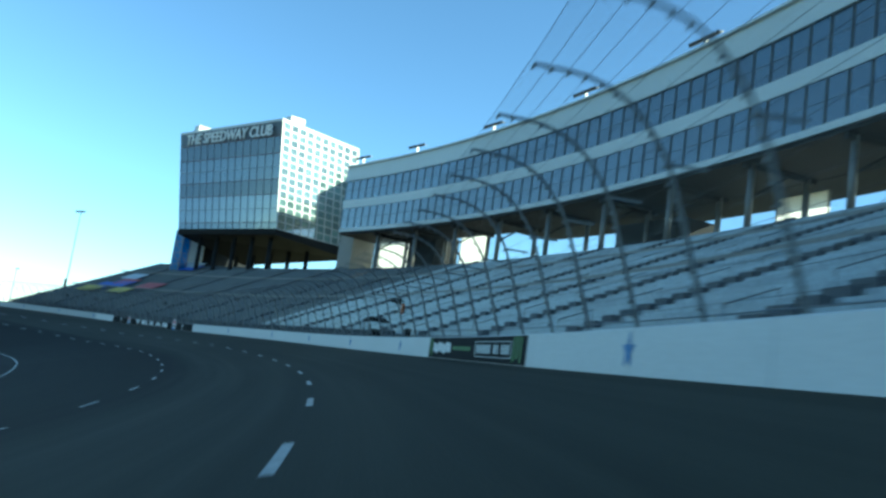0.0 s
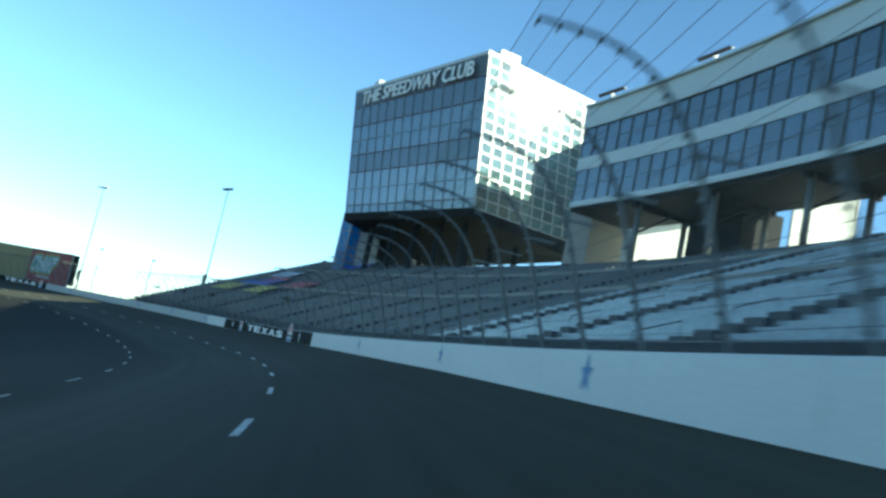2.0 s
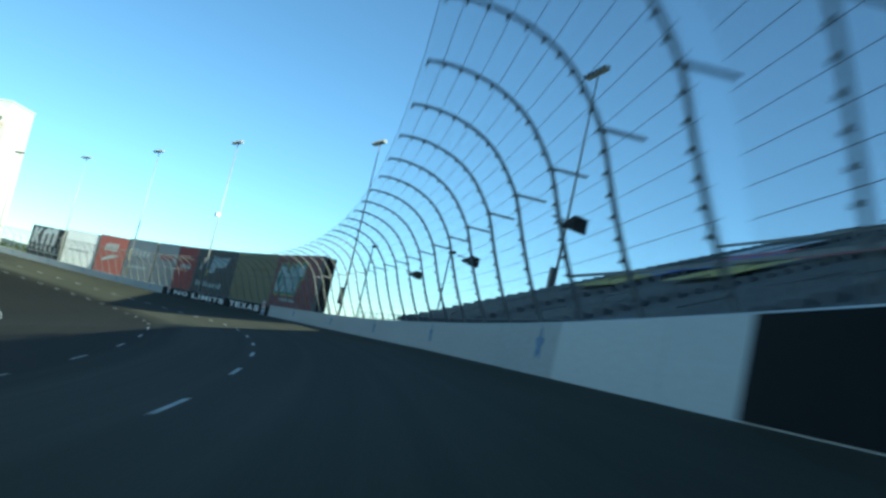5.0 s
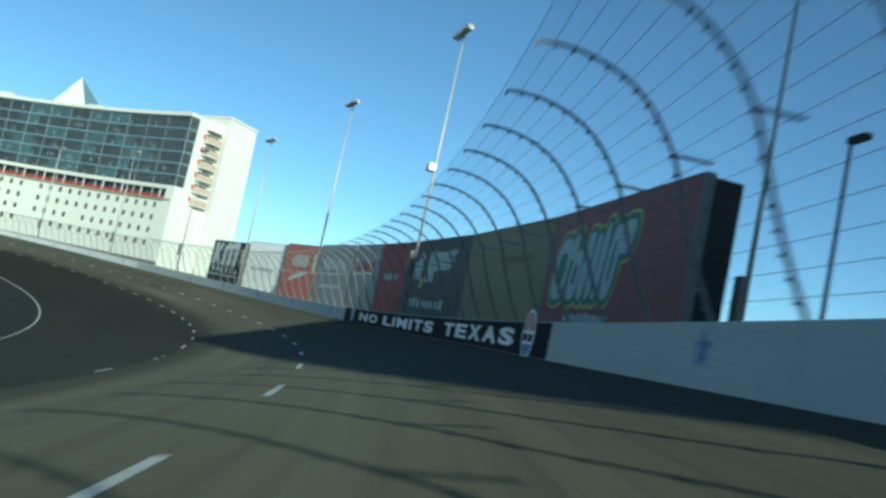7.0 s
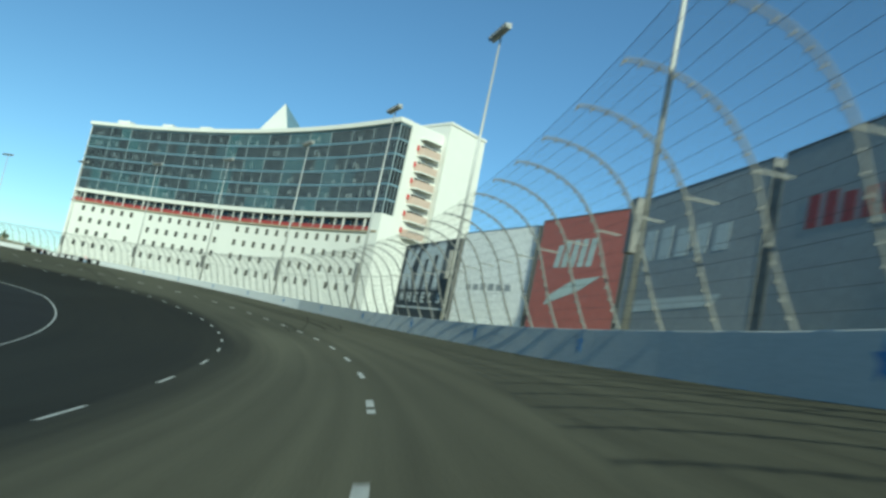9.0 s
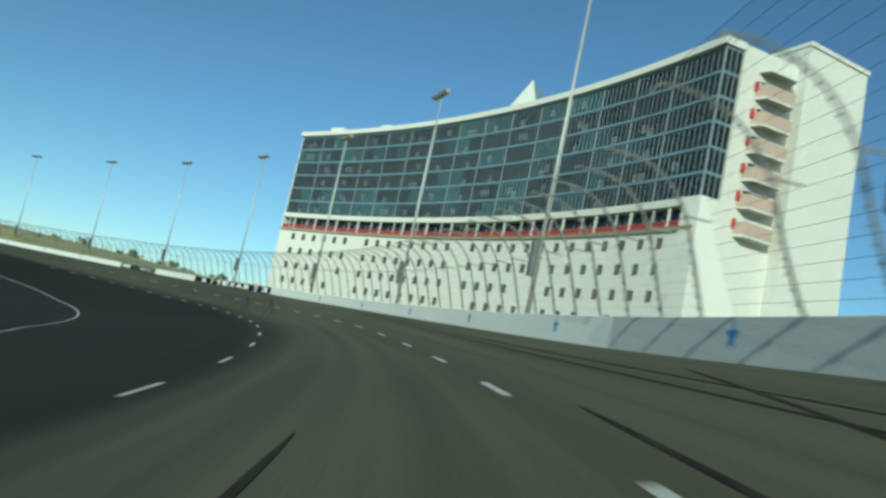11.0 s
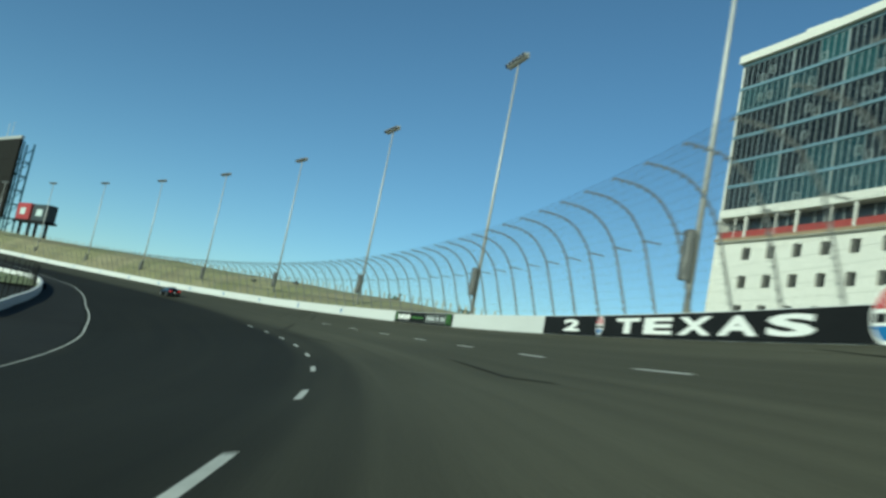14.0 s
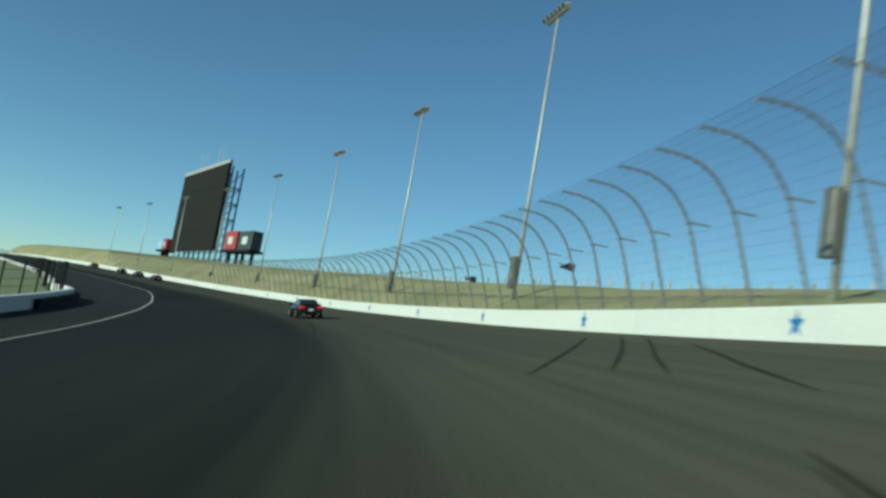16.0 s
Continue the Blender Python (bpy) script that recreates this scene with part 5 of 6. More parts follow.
for k, (x0, x1, y0, y1) in enumerate(LOGO):
    plate(ob, "logo_letter", M_INKP, blob(x0, x1, y0, y1, 0.18, 0.0), 0.044 + 0.001 * k)
    if k in (0, 2, 6):
        plate(ob, "logo_hole", M_INKG, blob(x0 + 0.55, x1 - 0.5, y0 + 0.9, y1 - 0.9, 0.18, 0.0), 0.066)
strokes(ob, M_INKP, w * 0.25, w * 0.6, 1.5, 2.0, 12, 0.02, 0, 3)
ob, w = board(300.3, 317.4, "ochre", "ochre billboard with one faded line of lettering")
strokes(ob, M_INKO, w * 0.42, w * 0.86, 5.3, 5.9, 14, 0.02, 0, 4)
plate(ob, "faded_panel", M_INKO, [(w * 0.12, 2.2), (w * 0.3, 2.2), (w * 0.3, 2.5), (w * 0.12, 2.5)], 0.01)
ob, w = board(317.5, 334.8, "slate", "dark slate billboard with a pale angular emblem")
plate(ob, "emblem_wing", M_INKP, [(2.0, 4.3), (5.2, 4.0), (5.8, 6.3), (4.6, 7.0), (3.8, 5.9), (2.6, 5.8)], 0.01)
plate(ob, "emblem_body", M_INKP, [(6.8, 3.8), (9.2, 3.9), (9.3, 4.9), (13.6, 5.1), (14.8, 6.9), (11.0, 6.7), (7.4, 6.9)], 0.01)
plate(ob, "emblem_dot", M_INKY, [(5.4, 3.4), (6.2, 3.2), (6.5, 4.1), (5.7, 4.4)], 0.02)
strokes(ob, M_INKP, 1.8, w - 4.0, 1.4, 2.3, 9, 0.01, 0.3, 9)
ob, w = board(334.9, 343.6, "red", "red billboard with a line of pale lettering")
strokes(ob, M_INKP, 2.0, w - 2.0, 3.9, 4.7, 6, 0.01, 0, 10)
ob, w = board(343.7, 353.0, "grey", "grey billboard with faint red lettering")
strokes(ob, BB["red"], 2.0, w - 1.5, 4.8, 6.0, 6, 0.01, 0.1, 12)
ob, w = board(353.8, 366.4, "grey", "pale grey billboard with faint markings")
strokes(ob, M_SUITE, 2.0, w - 2, 4.6, 6.2, 5, 0.01, 0.2, 13)
plate(ob, "stripe", M_SUITE, [(1.5, 2.0), (w - 3, 2.2), (w - 2.4, 2.7), (1.8, 2.6)], 0.01)
ob, w = board(366.8, 376.6, "rust", "rust red billboard with a faded pale logo", 6.5, 5.0, 7.8)
strokes(ob, M_INKP, 2.4, w - 3, 4.6, 6.6, 5, 0.01, 0.5, 14)
plate(ob, "swoosh", M_INKP, [(2.0, 2.2), (w - 4, 3.2), (w - 2, 4.0), (w - 5, 3.8), (2.4, 2.8)], 0.01)
ob, w = board(377.0, 388.2, "white", "plain sunlit white billboard", 4.9, 3.2, 7.5)
strokes(ob, BB["grey"], 2.0, w - 2, 3.0, 3.6, 6, 0.01, 0, 15)
ob, w = board(388.6, 402.6, "black", "black billboard with large pale letters over a line reading WHEELS", 3.1, 2.5, 7.1)
for tx, x0, x1, y0, y1 in (("W", 1.2, 2.5, 1.75, 2.65), ("H", 3.4, 4.5, 1.75, 2.65), ("E", 5.4, 6.3, 1.75, 2.65), ("E", 7.3, 8.2, 1.75, 2.65), ("L", 9.2, 10.1, 1.75, 2.65), ("S", 11.1, 12.1, 1.75, 2.65)):
    me = words(tx, 1.0, 0.01)
    me.materials.append(M_SUITE)
    xs, ys = [q.co.x for q in me.vertices], [q.co.y for q in me.vertices]
    for q in me.vertices:
        q.co = ((q.co.x - min(xs)) / (max(xs) - min(xs)) * (x1 - x0) + x0, (q.co.y - min(ys)) / (max(ys) - min(ys)) * (y1 - y0) + y0, q.co.z + 0.03)
    part("letter", me, M_SUITE, ob)
for grow, lift, mt in ((0.22, 0.01, BB["grey"]), (0.0, 0.03, M_SUITE)):
    g = grow
    plate(ob, "logo_stem", mt, [(0.9 - g, 3.1 - g), (2.0 + g, 3.1 - g), (2.4 + g, 6.6 + g), (1.3 - g, 6.6 + g)], lift)
    plate(ob, "logo_arm", mt, [(2.0, 4.6 - g), (3.2 + g, 3.1 - g), (4.0 + g, 3.1 - g), (2.9 + g, 4.9), (4.4 + g, 6.6 + g), (3.4, 6.6 + g), (2.2, 5.2)], lift)
    plate(ob, "logo_leg", mt, [(4.9 - g, 3.1 - g), (6.0 + g, 3.1 - g), (6.4 + g, 6.2 + g), (5.2 - g, 6.2 + g)], lift)
    plate(ob, "logo_leg", mt, [(7.2 - g, 3.1 - g), (8.3 + g, 3.1 - g), (8.7 + g, 6.6 + g), (7.5 - g, 6.6 + g)], lift + 0.002)
    plate(ob, "logo_leg", mt, [(9.5 - g, 3.1 - g), (10.6 + g, 3.1 - g), (11.0 + g, 6.6 + g), (9.8 - g, 6.6 + g)], lift + 0.004)
    plate(ob, "logo_bow", mt, [(5.3, 5.9), (6.4, 5.5), (8.6, 6.0), (10.8, 5.8), (10.9, 6.9 + g), (9.2, 6.9 + g), (8.0, 6.6), (6.6, 6.9 + g)], lift + 0.006)
plate(ob, "underline", M_SUITE, [(0.6, 1.2), (w - 0.8, 1.2), (w - 0.8, 1.36), (0.6, 1.36)], 0.02)

# dark return of the first board
part("end_return", boxes((17.9, 18.15, 0.9, 8.0, -1.9, -0.5)), M_DARK, bpy.data.objects["billboard"])


# ---- giant video screen behind the backstretch ----
screen = thing("video_screen", "giant dark video screen on a blue steel frame", "screen", kind="structure")
VA, VB = Vector((-590.8, -207.0, 0)), Vector((-575.0, -140.2, 0))
vx = (VB - VA).normalized()
vm = Matrix.Identity(4)
vm.col[0][:3], vm.col[1][:3], vm.col[2][:3] = vx, Vector((0, 0, 1)).cross(vx), (0, 0, 1)
vm.translation = VA
VW = (VB - VA).length
M_LED = mat("led_face", (0.0125, 0.0115, 0.009), 0.7, 0, 0.15, 0.05, 0.6, 0.05, spec=0.15)
M_TRUSS = mat("blue_steel", (0.06, 0.16, 0.2), 0.5, 0.3, 0.2, 0.5, 5, 0.1)
for i in range(10):
    for j in range(4):
        part("panel", boxes((VW * i / 10 + 0.05, VW * (i + 1) / 10 - 0.05, -0.6, 0.6, 19.8 + 8.85 * j + 0.04, 19.8 + 8.85 * (j + 1) - 0.04)), M_LED, screen, m=vm)
part("top_band", boxes((-0.3, VW + 0.3, -0.8, 0.8, 55.2, 56.6), bevel=0.1), M_GALV, screen, m=vm)
for x in np.linspace(1, VW - 1, 9):
    for y in (1.6, 6.0):
        part("leg", boxes((x - 0.3, x + 0.3, y - 0.3, y + 0.3, -9.5, 54.5)), M_TRUSS, screen, m=vm)
for j in range(6):
    z = 14 + 6.4 * j
    for a, b in (((VW - 1, 0.6, z), (VW - 1, 6, z)), ((VW - 1, 0.6, z), (VW - 1, 6, z + 6.4)), ((1, 6, z), (VW - 1, 6, z))):
        bm = bmesh.new()
        tube(bm, [a, b], 0.2, 5)
        part("brace", bm, M_TRUSS, screen, m=vm)
for x in (VW * 0.35, VW * 0.45, VW * 0.72, VW * 0.8):
    bm = bmesh.new()
    tube(bm, [(x, 0, 57), (x, 0, 63.5)], 0.12, 5)
    part("antenna", bm, M_GALV, screen, m=vm)
M_SKYBLUE = mat("light_blue_sign", (0.16, 0.42, 0.62), 0.5, 0, 0.1, 0.3, 3, 0.02)
for x0, x1, z0, z1, key, lab in ((VW + 20, VW + 33, 19.5, 26.4, "red", "red box sign on steel legs beside the video screen"), (VW + 36, VW + 50, 19.3, 26.0, "slate", "dark grey box sign on steel legs beside the video screen"), (-11, -4, 20.5, 25.8, "red", "small red box sign on steel legs beyond the video screen"), (-19, -12, 20.5, 25.8, "blue", "blue box sign on steel legs beyond the video screen")):
    ob = thing("box_sign", lab, "sign", "box signs by the video screen", m=vm)
    mt = M_SKYBLUE if key == "blue" else BB[key]
    w, h = x1 - x0, z1 - z0
    part("box", boxes((x0, x1, -2, 2, z0, z1), bevel=0.25), mt, ob)
    part("face_mark", boxes((x0 + 0.3 * w, x1 - 0.3 * w, -2.05, -2.0, z0 + 0.3 * h, z1 - 0.3 * h), (x0 + 0.3 * w, x1 - 0.3 * w, 2.0, 2.05, z0 + 0.3 * h, z1 - 0.3 * h)), M_INKP, ob)
    part("platform", boxes((x0 - 1, x1 + 1, -2.6, 2.6, z0 - 0.8, z0)), M_DARK, ob)
    for c in (x0 + 2, x1 - 2):
        part("leg", boxes((c - 0.5, c + 0.5, -0.5, 0.5, -9.5, z0 - 0.8)), M_DARK, ob)


# ---- inner wall and fence where the infield begins ----
INNER = [(600, -35.0), (618, -33.5), (632, -31.6), (644, -30.0), (652, -29.0), (660, -28.3), (666, -28.0), (670, -28.6), (674, -29.8), (682, -30.9), (700, -31.6), (716, -32.4), (735, -32.6), (775, -32.4), (800, -32.0), (840, -31.0), (880, -31.5), (930, -32.0)]


def inner_z(s, lat):
    e = inner(s)
    return road_z(s, e) - 0.07 * (e - lat)


inner_wall = thing("wall_inner", "low white concrete wall round the infield with a post fence", "wall", kind="structure")
pts = []
for (a, p), (b, q) in zip(INNER, INNER[1:]):
    n = max(2, int(abs(b - a) / 4))
    for i in range(n):
        k = i / n
        pts.append((a + (b - a) * k, p + (q - p) * k))
for (a, p), (b, q) in zip(pts, pts[1:]):
    u, v = at(a, p, inner_z(a, p)), at(b, q, inner_z(b, q))
    d = (v - u)
    side = Vector((-d.y, d.x, 0)).normalized() * 0.3
    lo, hi = Vector((0, 0, -0.5)), Vector((0, 0, 1.0))
    bm = hull(bmesh.new(), [u - side + lo, v - side + lo, v + side + lo, u + side + lo, u - side * 0.6 + hi, v - side * 0.6 + hi, v + side * 0.6 + hi, u + side * 0.6 + hi])
    part("panel", bm, M_WALL, inner_wall)
POLE = mesh_of(tube(bmesh.new(), [(0, 0, -0.2), (0, 0, 3.1)], 0.06, 6), M_DARK, "post")
for a, p in pts[::1]:
    part("post", POLE, M_DARK, inner_wall, m=Matrix.Translation(at(a, p - 0.7, inner_z(a, p))))
for dz in (1.4, 1.9, 2.5, 3.0):
    bm = bmesh.new()
    tube(bm, [at(a, p - 0.7, inner_z(a, p) + dz) for a, p in pts], 0.015, 4)
    part("cable", bm, M_DARK, inner_wall)
# dark rubber facing on the track side of the wall
for (a, p), (b, q) in zip(pts, pts[1:]):
    if not 652 <= a < 674:
        continue
    u, v = at(a, p, inner_z(a, p)), at(b, q, inner_z(b, q))
    d = v - u
    side = Vector((d.y, -d.x, 0)).normalized()
    lo, hi = Vector((0, 0, -0.4)), Vector((0, 0, 0.72))
    n = 5
    for k in range(n):
        c, e = u + d * ((k + 0.06) / n), u + d * ((k + 0.94) / n)
        bm = hull(bmesh.new(), [c + side * 0.3 + lo, e + side * 0.3 + lo, e + side * 0.75 + lo, c + side * 0.75 + lo, c + side * 0.3 + hi, e + side * 0.3 + hi, e + side * 0.7 + hi, c + side * 0.7 + hi])
        part("rubber_facing", bm, M_DARK, inner_wall)
M_TURF = mat("green_turf", (0.12, 0.14, 0.065), 0.95, 0, 0.35, 0.2, 4, 0.4)
turf = part("infield_turf", strip(650, 900, 5, lambda s: [(float(np.interp(s, [q[0] for q in INNER], [q[1] for q in INNER])) - 0.4 - 22 * k, inner_z(s, float(np.interp(s, [q[0] for q in INNER], [q[1] for q in INNER])) - 0.4 - 22 * k) + 0.4) for k in (1, 0)]), M_TURF)
tagged(turf, "green mown turf inside the inner wall", "grass", kind="structure")

# ---- short posts and shrubs on the crest of the grass bank ----
M_STAKE = mat("pale_stake", (0.4, 0.36, 0.27), 0.85, 0, 0.25, 2, 9, 0.1, rand=0.3)
STAKE = mesh_of(boxes((-0.07, 0.07, -0.07, 0.07, -0.3, 1.1), bevel=0.015), M_STAKE, "stake")
stakes = thing("stake_fence", "row of pale wooden stakes on the grass bank", "fence", kind="structure")
random.seed(3)
for k in range(150):
    s = 530 + k * 2.2
    t, c = top(s), crest(s)
    part("stake", STAKE, M_STAKE, stakes, m=here(s, 15 + random.uniform(-0.3, 0.3), t + c - 0.05) @ Matrix.Rotation(random.uniform(-0.08, 0.08), 4, "X"))
M_LEAF = mat("dark_leaves", (0.05, 0.07, 0.025), 0.9, 0, 0.4, 1.5, 8, 0.3)


def far_trees(name, rows, label):
    """A belt of scattered bushy crowns, each of many small leaf tufts on a stem."""
    verts, faces = [], []
    for x, y, z, h in rows:
        def quad(c, r):
            a, b = Vector((random.uniform(-1, 1), random.uniform(-1, 1), random.uniform(-0.5, 0.5))).normalized() * r, Vector((random.uniform(-0.4, 0.4), random.uniform(-0.4, 0.4), 1)).normalized() * r
            i = len(verts)
            verts.extend([c - a - b, c + a - b, c + a + b, c - a + b])
            faces.append((i, i + 1, i + 2, i + 3))
        for k in range(46):
            q = Vector((random.gauss(0, 1), random.gauss(0, 1), random.gauss(0, 0.6)))
            quad(Vector((x, y, z + h * 0.6)) + q * h * 0.26, h * random.uniform(0.06, 0.14))
        for k in range(3):
            quad(Vector((x, y, z + h * 0.15 * (k + 0.5))), h * 0.06)
    me = bpy.data.meshes.new(name)
    me.from_pydata([tuple(v) for v in verts], [], faces)
    me.materials.append(M_LEAF)
    return tagged(new(name, me), label, "trees", kind="stuff")


random.seed(21)
rows = []
for k in range(260):
    s, lat = random.uniform(540, 1060), random.uniform(260, 700)
    p = at(s, lat)
    rows.append((p.x, p.y, GROUND_Z - 0.3, random.uniform(9, 17)))
for k in range(90):
    a = random.uniform(2.2, 4.4)
    r = random.uniform(900, 1500)
    rows.append((-300 + r * math.cos(a), -100 + r * math.sin(a), GROUND_Z, random.uniform(12, 22)))
for k in range(120):
    s, lat = random.uniform(640, 1000), random.uniform(35, 92)
    p = at(s, lat)
    rows.append((p.x, p.y, top(s) + crest(s) * 0.8 - 0.7, random.uniform(1.2, 3.4)))
far_trees("tree_belt", rows, "distant belt of dark scrubby trees behind the bank")
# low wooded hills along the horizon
# woodland colour greyed and blued, distance haze put into it
M_HILL = mat("hazy_woodland", (0.10, 0.125, 0.12), 0.95, 0, 0.3, 0.004, 0.05, 0.0)
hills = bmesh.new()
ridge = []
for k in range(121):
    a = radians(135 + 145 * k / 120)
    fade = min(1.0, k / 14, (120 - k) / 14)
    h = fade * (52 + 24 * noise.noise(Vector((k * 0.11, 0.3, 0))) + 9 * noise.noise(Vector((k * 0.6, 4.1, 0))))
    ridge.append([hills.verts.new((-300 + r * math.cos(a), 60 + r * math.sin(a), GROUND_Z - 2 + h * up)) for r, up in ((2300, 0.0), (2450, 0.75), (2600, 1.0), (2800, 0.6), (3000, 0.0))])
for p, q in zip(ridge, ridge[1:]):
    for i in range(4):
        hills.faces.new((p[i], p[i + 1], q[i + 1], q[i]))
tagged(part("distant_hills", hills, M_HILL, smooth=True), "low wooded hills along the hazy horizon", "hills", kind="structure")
# low pale buildings far off
M_FAR = mat("far_wall", (0.45, 0.43, 0.38), 0.8, 0, 0.15, 0.05, 1, 0.05)
random.seed(17)
for k in range(12):
    s, lat = 545 + k * 40, random.uniform(280, 620)
    w, d, h = random.uniform(14, 40), random.uniform(10, 20), random.uniform(7, 12)
    ob = thing("far_building", "low pale building far behind the grass bank", "building", "far buildings", m=here(s, lat, GROUND_Z - 0.3))
    part("wall", boxes((-d / 2, d / 2, -w / 2, w / 2, 0, h)), M_FAR, ob)
    part("roof", boxes((-d / 2 - 0.4, d / 2 + 0.4, -w / 2 - 0.4, w / 2 + 0.4, h, h + 0.8), bevel=0.1), M_CONC, ob)

for s, lat, w, h in ((850, 86, 38, 6.4), (905, 92, 30, 6.0)):
    ob = thing("low_shed", "long low pale shed behind the crest of the grass bank", "shed", "sheds behind the bank", m=here(s, lat, top(s) + crest(s) * 0.62 - 0.6))
    part("wall", boxes((-4, 4, -w / 2, w / 2, -1, h)), M_FAR, ob)
    part("roof", boxes((-4.4, 4.4, -w / 2 - 0.4, w / 2 + 0.4, h, h + 0.35), bevel=0.05), M_CONC, ob)
    part("door", boxes((-4.05, -4.0, -3, 3, 0.2, h - 2.5)), M_DARK, ob)

# ---- loudspeakers and cameras hung on the fence, yard lamps behind it ----
for s, lat, z in ((166.5, 0.9, 3.3), (201.0, 0.9, 3.0), (215, 0.9, 3.0), (228, 0.9, 3.0), (64.0, 0.8, 2.7), (634.0, 0.9, 2.6), (652.0, 0.9, 2.4)):
    ob = thing("loudspeaker", "dark horn loudspeaker bracketed to a fence post", "loudspeaker", "loudspeakers on the fence", m=here(s, lat, top(s) + z) @ Matrix.Rotation(0.5, 4, "Z") @ Matrix.Scale(0.7, 4))
    bm = bmesh.new()
    v = [bm.verts.new(c) for c in ((-0.15, -0.2, -0.15), (0.15, -0.2, -0.15), (0.15, -0.2, 0.15), (-0.15, -0.2, 0.15), (-0.38, -0.85, -0.32), (0.38, -0.85, -0.32), (0.38, -0.85, 0.32), (-0.38, -0.85, 0.32))]
    for q in ((0, 1, 2, 3), (0, 4, 5, 1), (1, 5, 6, 2), (2, 6, 7, 3), (3, 7, 4, 0), (4, 7, 6, 5)):
        bm.faces.new([v[i] for i in q])
    part("horn", bm, M_DARK, ob)
    part("driver", tube(bmesh.new(), [(0, -0.2, 0), (0, 0.25, 0)], 0.13, 8), M_DARK, ob)
    part("bracket", boxes((-0.75, 0.05, -0.04, 0.04, 0.15, 0.22)), M_STEEL, ob)
for s, lat, h in ((282.3, 12.6, 10.8), (262.0, 14.0, 10.0)):
    ob = thing("yard_lamp", "dark lamp post with one short lamp head", "street lamp", "lamp posts behind the fence", m=here(s, lat, 0))
    part("pole", tube(bmesh.new(), [(0, 0, -1), (0, 0, h)], 0.11, 8, 0.7), M_DARK, ob)
    part("lamp_head", boxes((-0.2, 0.2, -1.1, 0.1, h - 0.05, h + 0.25), bevel=0.05), M_DARK, ob)
ob = thing("spot_lamp", "white floodlight box on a mast above the boards", "floodlight", m=here(321.3, 2.6, 13.0))
part("housing", boxes((-0.35, 0.35, -0.5, 0.5, 0, 0.7), bevel=0.08), M_WHITE, ob)
part("bracket", boxes((0.3, 0.6, -0.1, 0.1, 0.2, 0.4)), M_STEEL, ob)


# ---- cars ----
M_PAINT = mat("black_car_paint", (0.012, 0.012, 0.014), 0.25, 0.2, 0.15, 1, 8, 0.0)
M_RUBBER = mat("tyre_rubber", (0.02, 0.02, 0.02), 0.85, 0, 0.2, 3, 20, 0.1)
M_RIM = mat("alloy_rim", (0.6, 0.6, 0.6), 0.3, 0.9, 0.1, 3, 10, 0.0)
M_CARGL = glass_front("car_glass", (0.01, 0.012, 0.014))
M_TAIL = mat("tail_lamp_red", (0.5, 0.01, 0.012), 0.25, 0, 0.1, 4, 10, 0.0)
_t = M_TAIL.node_tree.nodes["Principled BSDF"]
_t.inputs["Emission Color"].default_value, _t.inputs["Emission Strength"].default_value = (1, 0.03, 0.03, 1), 0.3


def loft(rings):
    bm = bmesh.new()
    rows = [[bm.verts.new(p) for p in r] for r in rings]
    n = len(rows[0])
    for u, w in zip(rows, rows[1:]):
        for i in range(n):
            bm.faces.new((u[i], u[(i + 1) % n], w[(i + 1) % n], w[i]))
    bm.faces.new(rows[0][::-1])
    bm.faces.new(rows[-1])
    bmesh.ops.recalc_face_normals(bm, faces=bm.faces)
    return bm


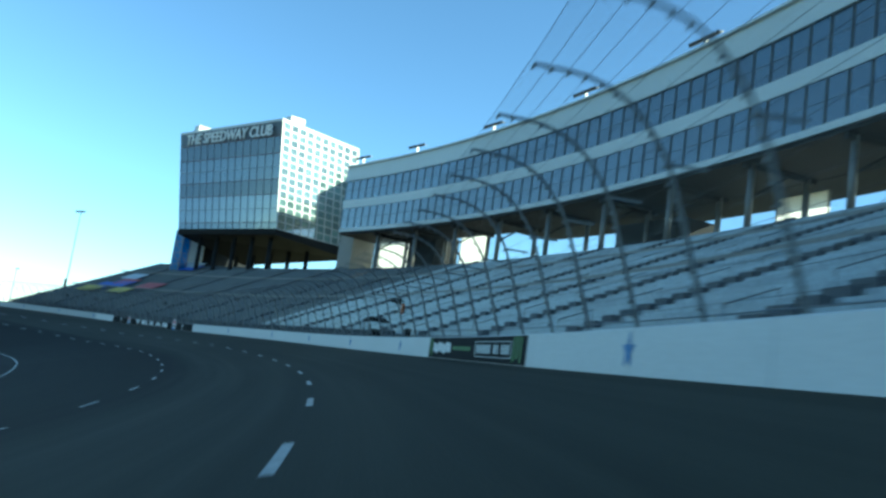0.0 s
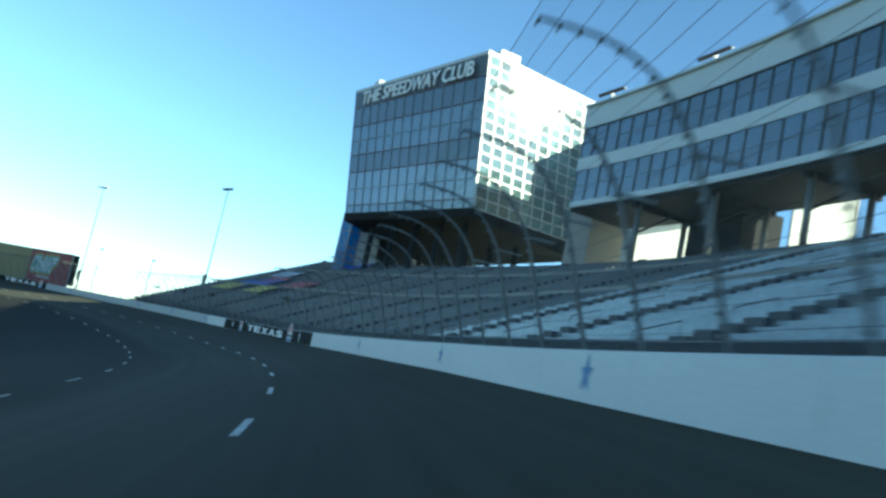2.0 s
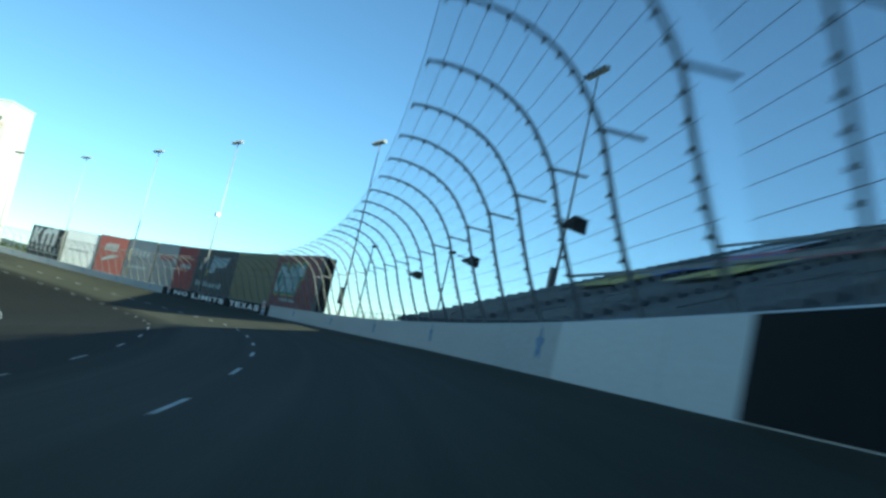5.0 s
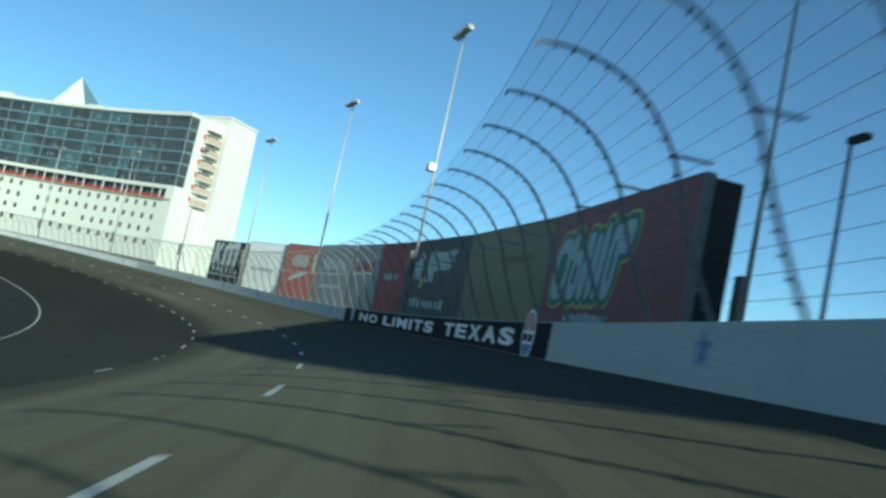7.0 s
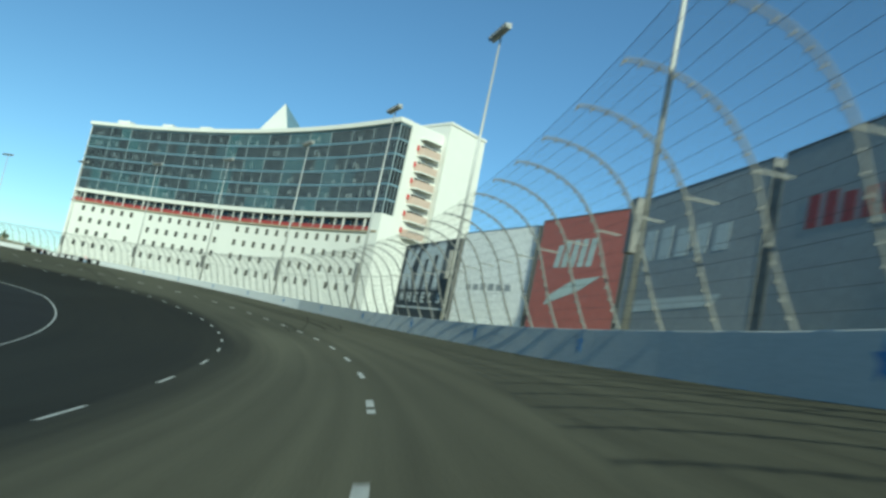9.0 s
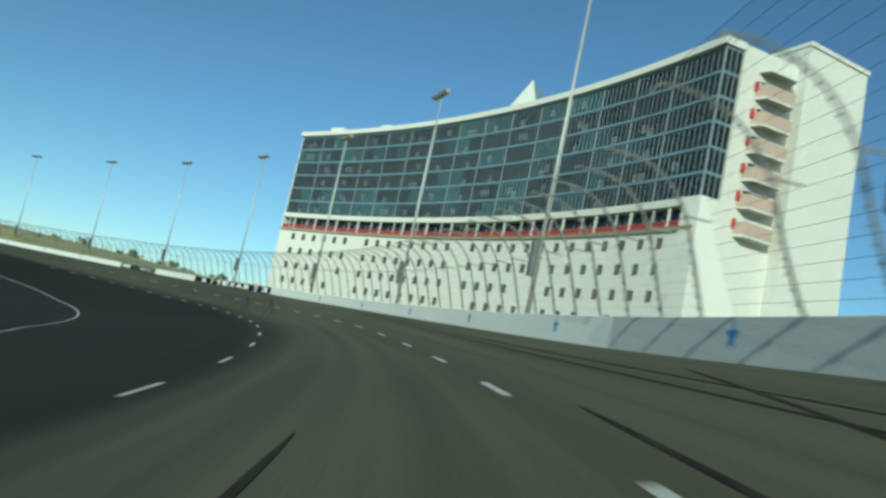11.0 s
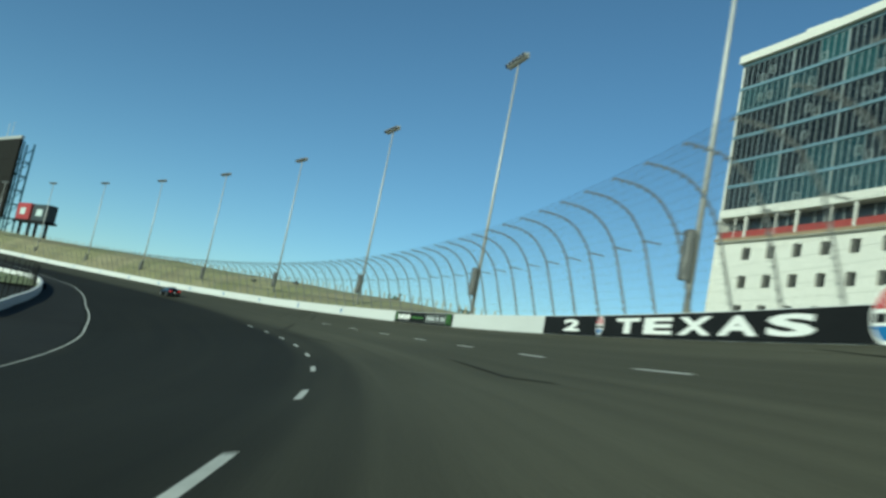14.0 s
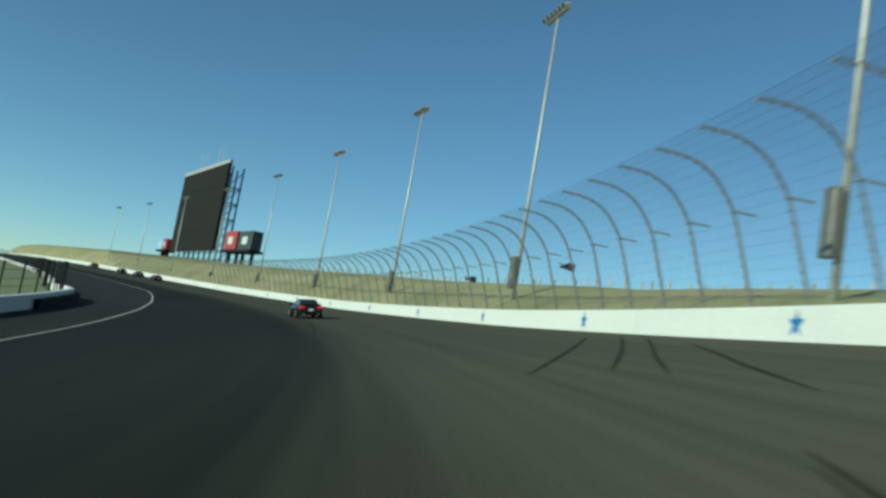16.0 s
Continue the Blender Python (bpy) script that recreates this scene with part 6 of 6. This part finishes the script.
def sports_car():
    """A two-door coupe: y forwards, on its wheels at z 0."""
    ob = thing("sports_car", "black two-door sports coupe with red tail lamps", "car", "cars on the track")
    rings = []
    for y, w, lo, belt, deck in ((-2.38, 0.78, 0.45, 0.72, 0.86), (-2.3, 0.88, 0.3, 0.78, 0.98), (-1.9, 0.95, 0.24, 0.84, 1.02), (-1.2, 0.97, 0.22, 0.84, 0.98), (-0.2, 0.93, 0.2, 0.8, 0.95), (0.9, 0.93, 0.2, 0.8, 0.95), (1.6, 0.95, 0.22, 0.78, 0.9), (2.15, 0.9, 0.26, 0.68, 0.8), (2.42, 0.76, 0.34, 0.58, 0.66)):
        rings.append([(-w * 0.9, y, lo), (w * 0.9, y, lo), (w, y, lo + 0.16), (w * 1.0, y, belt - 0.1), (w * 0.95, y, belt), (w * 0.8, y, deck), (0, y, deck + 0.03), (-w * 0.8, y, deck), (-w * 0.95, y, belt), (-w, y, belt - 0.1), (-w, y, lo + 0.16)])
    part("body", loft(rings), M_PAINT, ob, smooth=False)
    rings = []
    for y, w, z in ((-1.75, 0.66, 1.02), (-1.0, 0.62, 1.3), (-0.55, 0.6, 1.355), (0.0, 0.6, 1.36), (0.4, 0.61, 1.3), (1.2, 0.7, 0.96)):
        rings.append([(-w - 0.12, y, 0.92), (w + 0.12, y, 0.92), (w + 0.06, y, min(z, 1.12)), (w, y, z), (-w, y, z), (-w - 0.06, y, min(z, 1.12))])
    part("cabin_glass", loft(rings), M_CARGL, ob)
    part("roof", boxes((-0.6, 0.6, -0.95, 0.3, 1.345, 1.385), bevel=0.015), M_PAINT, ob)
    part("spoiler", boxes((-0.78, 0.78, -2.36, -2.1, 1.02, 1.07), bevel=0.02), M_PAINT, ob)
    part("bumper", boxes((-0.85, 0.85, -2.46, -2.3, 0.35, 0.62), bevel=0.05), M_PAINT, ob)
    part("number_plate", boxes((-0.16, 0.16, -2.475, -2.462, 0.55, 0.68)), M_WHITE, ob, "plain white plate")
    for x in (-1, 1):
        part("tail_lamp", boxes((x * 0.66 - 0.19, x * 0.66 + 0.19, -2.41, -2.34, 0.72, 0.88), bevel=0.02), M_TAIL, ob)
        part("mirror", boxes((x * 1.02 - 0.1, x * 1.02 + 0.1, 0.75, 0.9, 0.92, 1.06), bevel=0.03), M_PAINT, ob)
        part("exhaust", tube(bmesh.new(), [(x * 0.55, -2.5, 0.3), (x * 0.55, -2.3, 0.3)], 0.05, 8), M_RIM, ob)
        for y in (-1.45, 1.45):
            w = part("wheel", tube(bmesh.new(), [(x * 0.74, y, 0.34), (x * 0.98, y, 0.34)], 0.34, 18), M_RUBBER, ob)
            part("rim", tube(bmesh.new(), [(x * 0.975, y, 0.34), (x * 0.99, y, 0.34)], 0.23, 14), M_RIM, w)
    return ob


def on_track(s, lat, turn=0.0):
    """A pose on the banked road, facing along the lap."""
    h, b = heading(s), bank(s)
    return Matrix.Translation(at(s, lat, road_z(s, lat) + 0.01)) @ Matrix.Rotation(h + turn, 4, "Z") @ Matrix.Rotation(-math.atan(b), 4, "Y")


lead = sports_car()
lead.matrix_basis = on_track(655.0, -10.5, 0.03)
for s, lat in ((790.0, -5.6), (812.0, -4.5), (830.0, -4.4), (868.0, -3.0)):
    copy_thing(lead, on_track(s, lat))
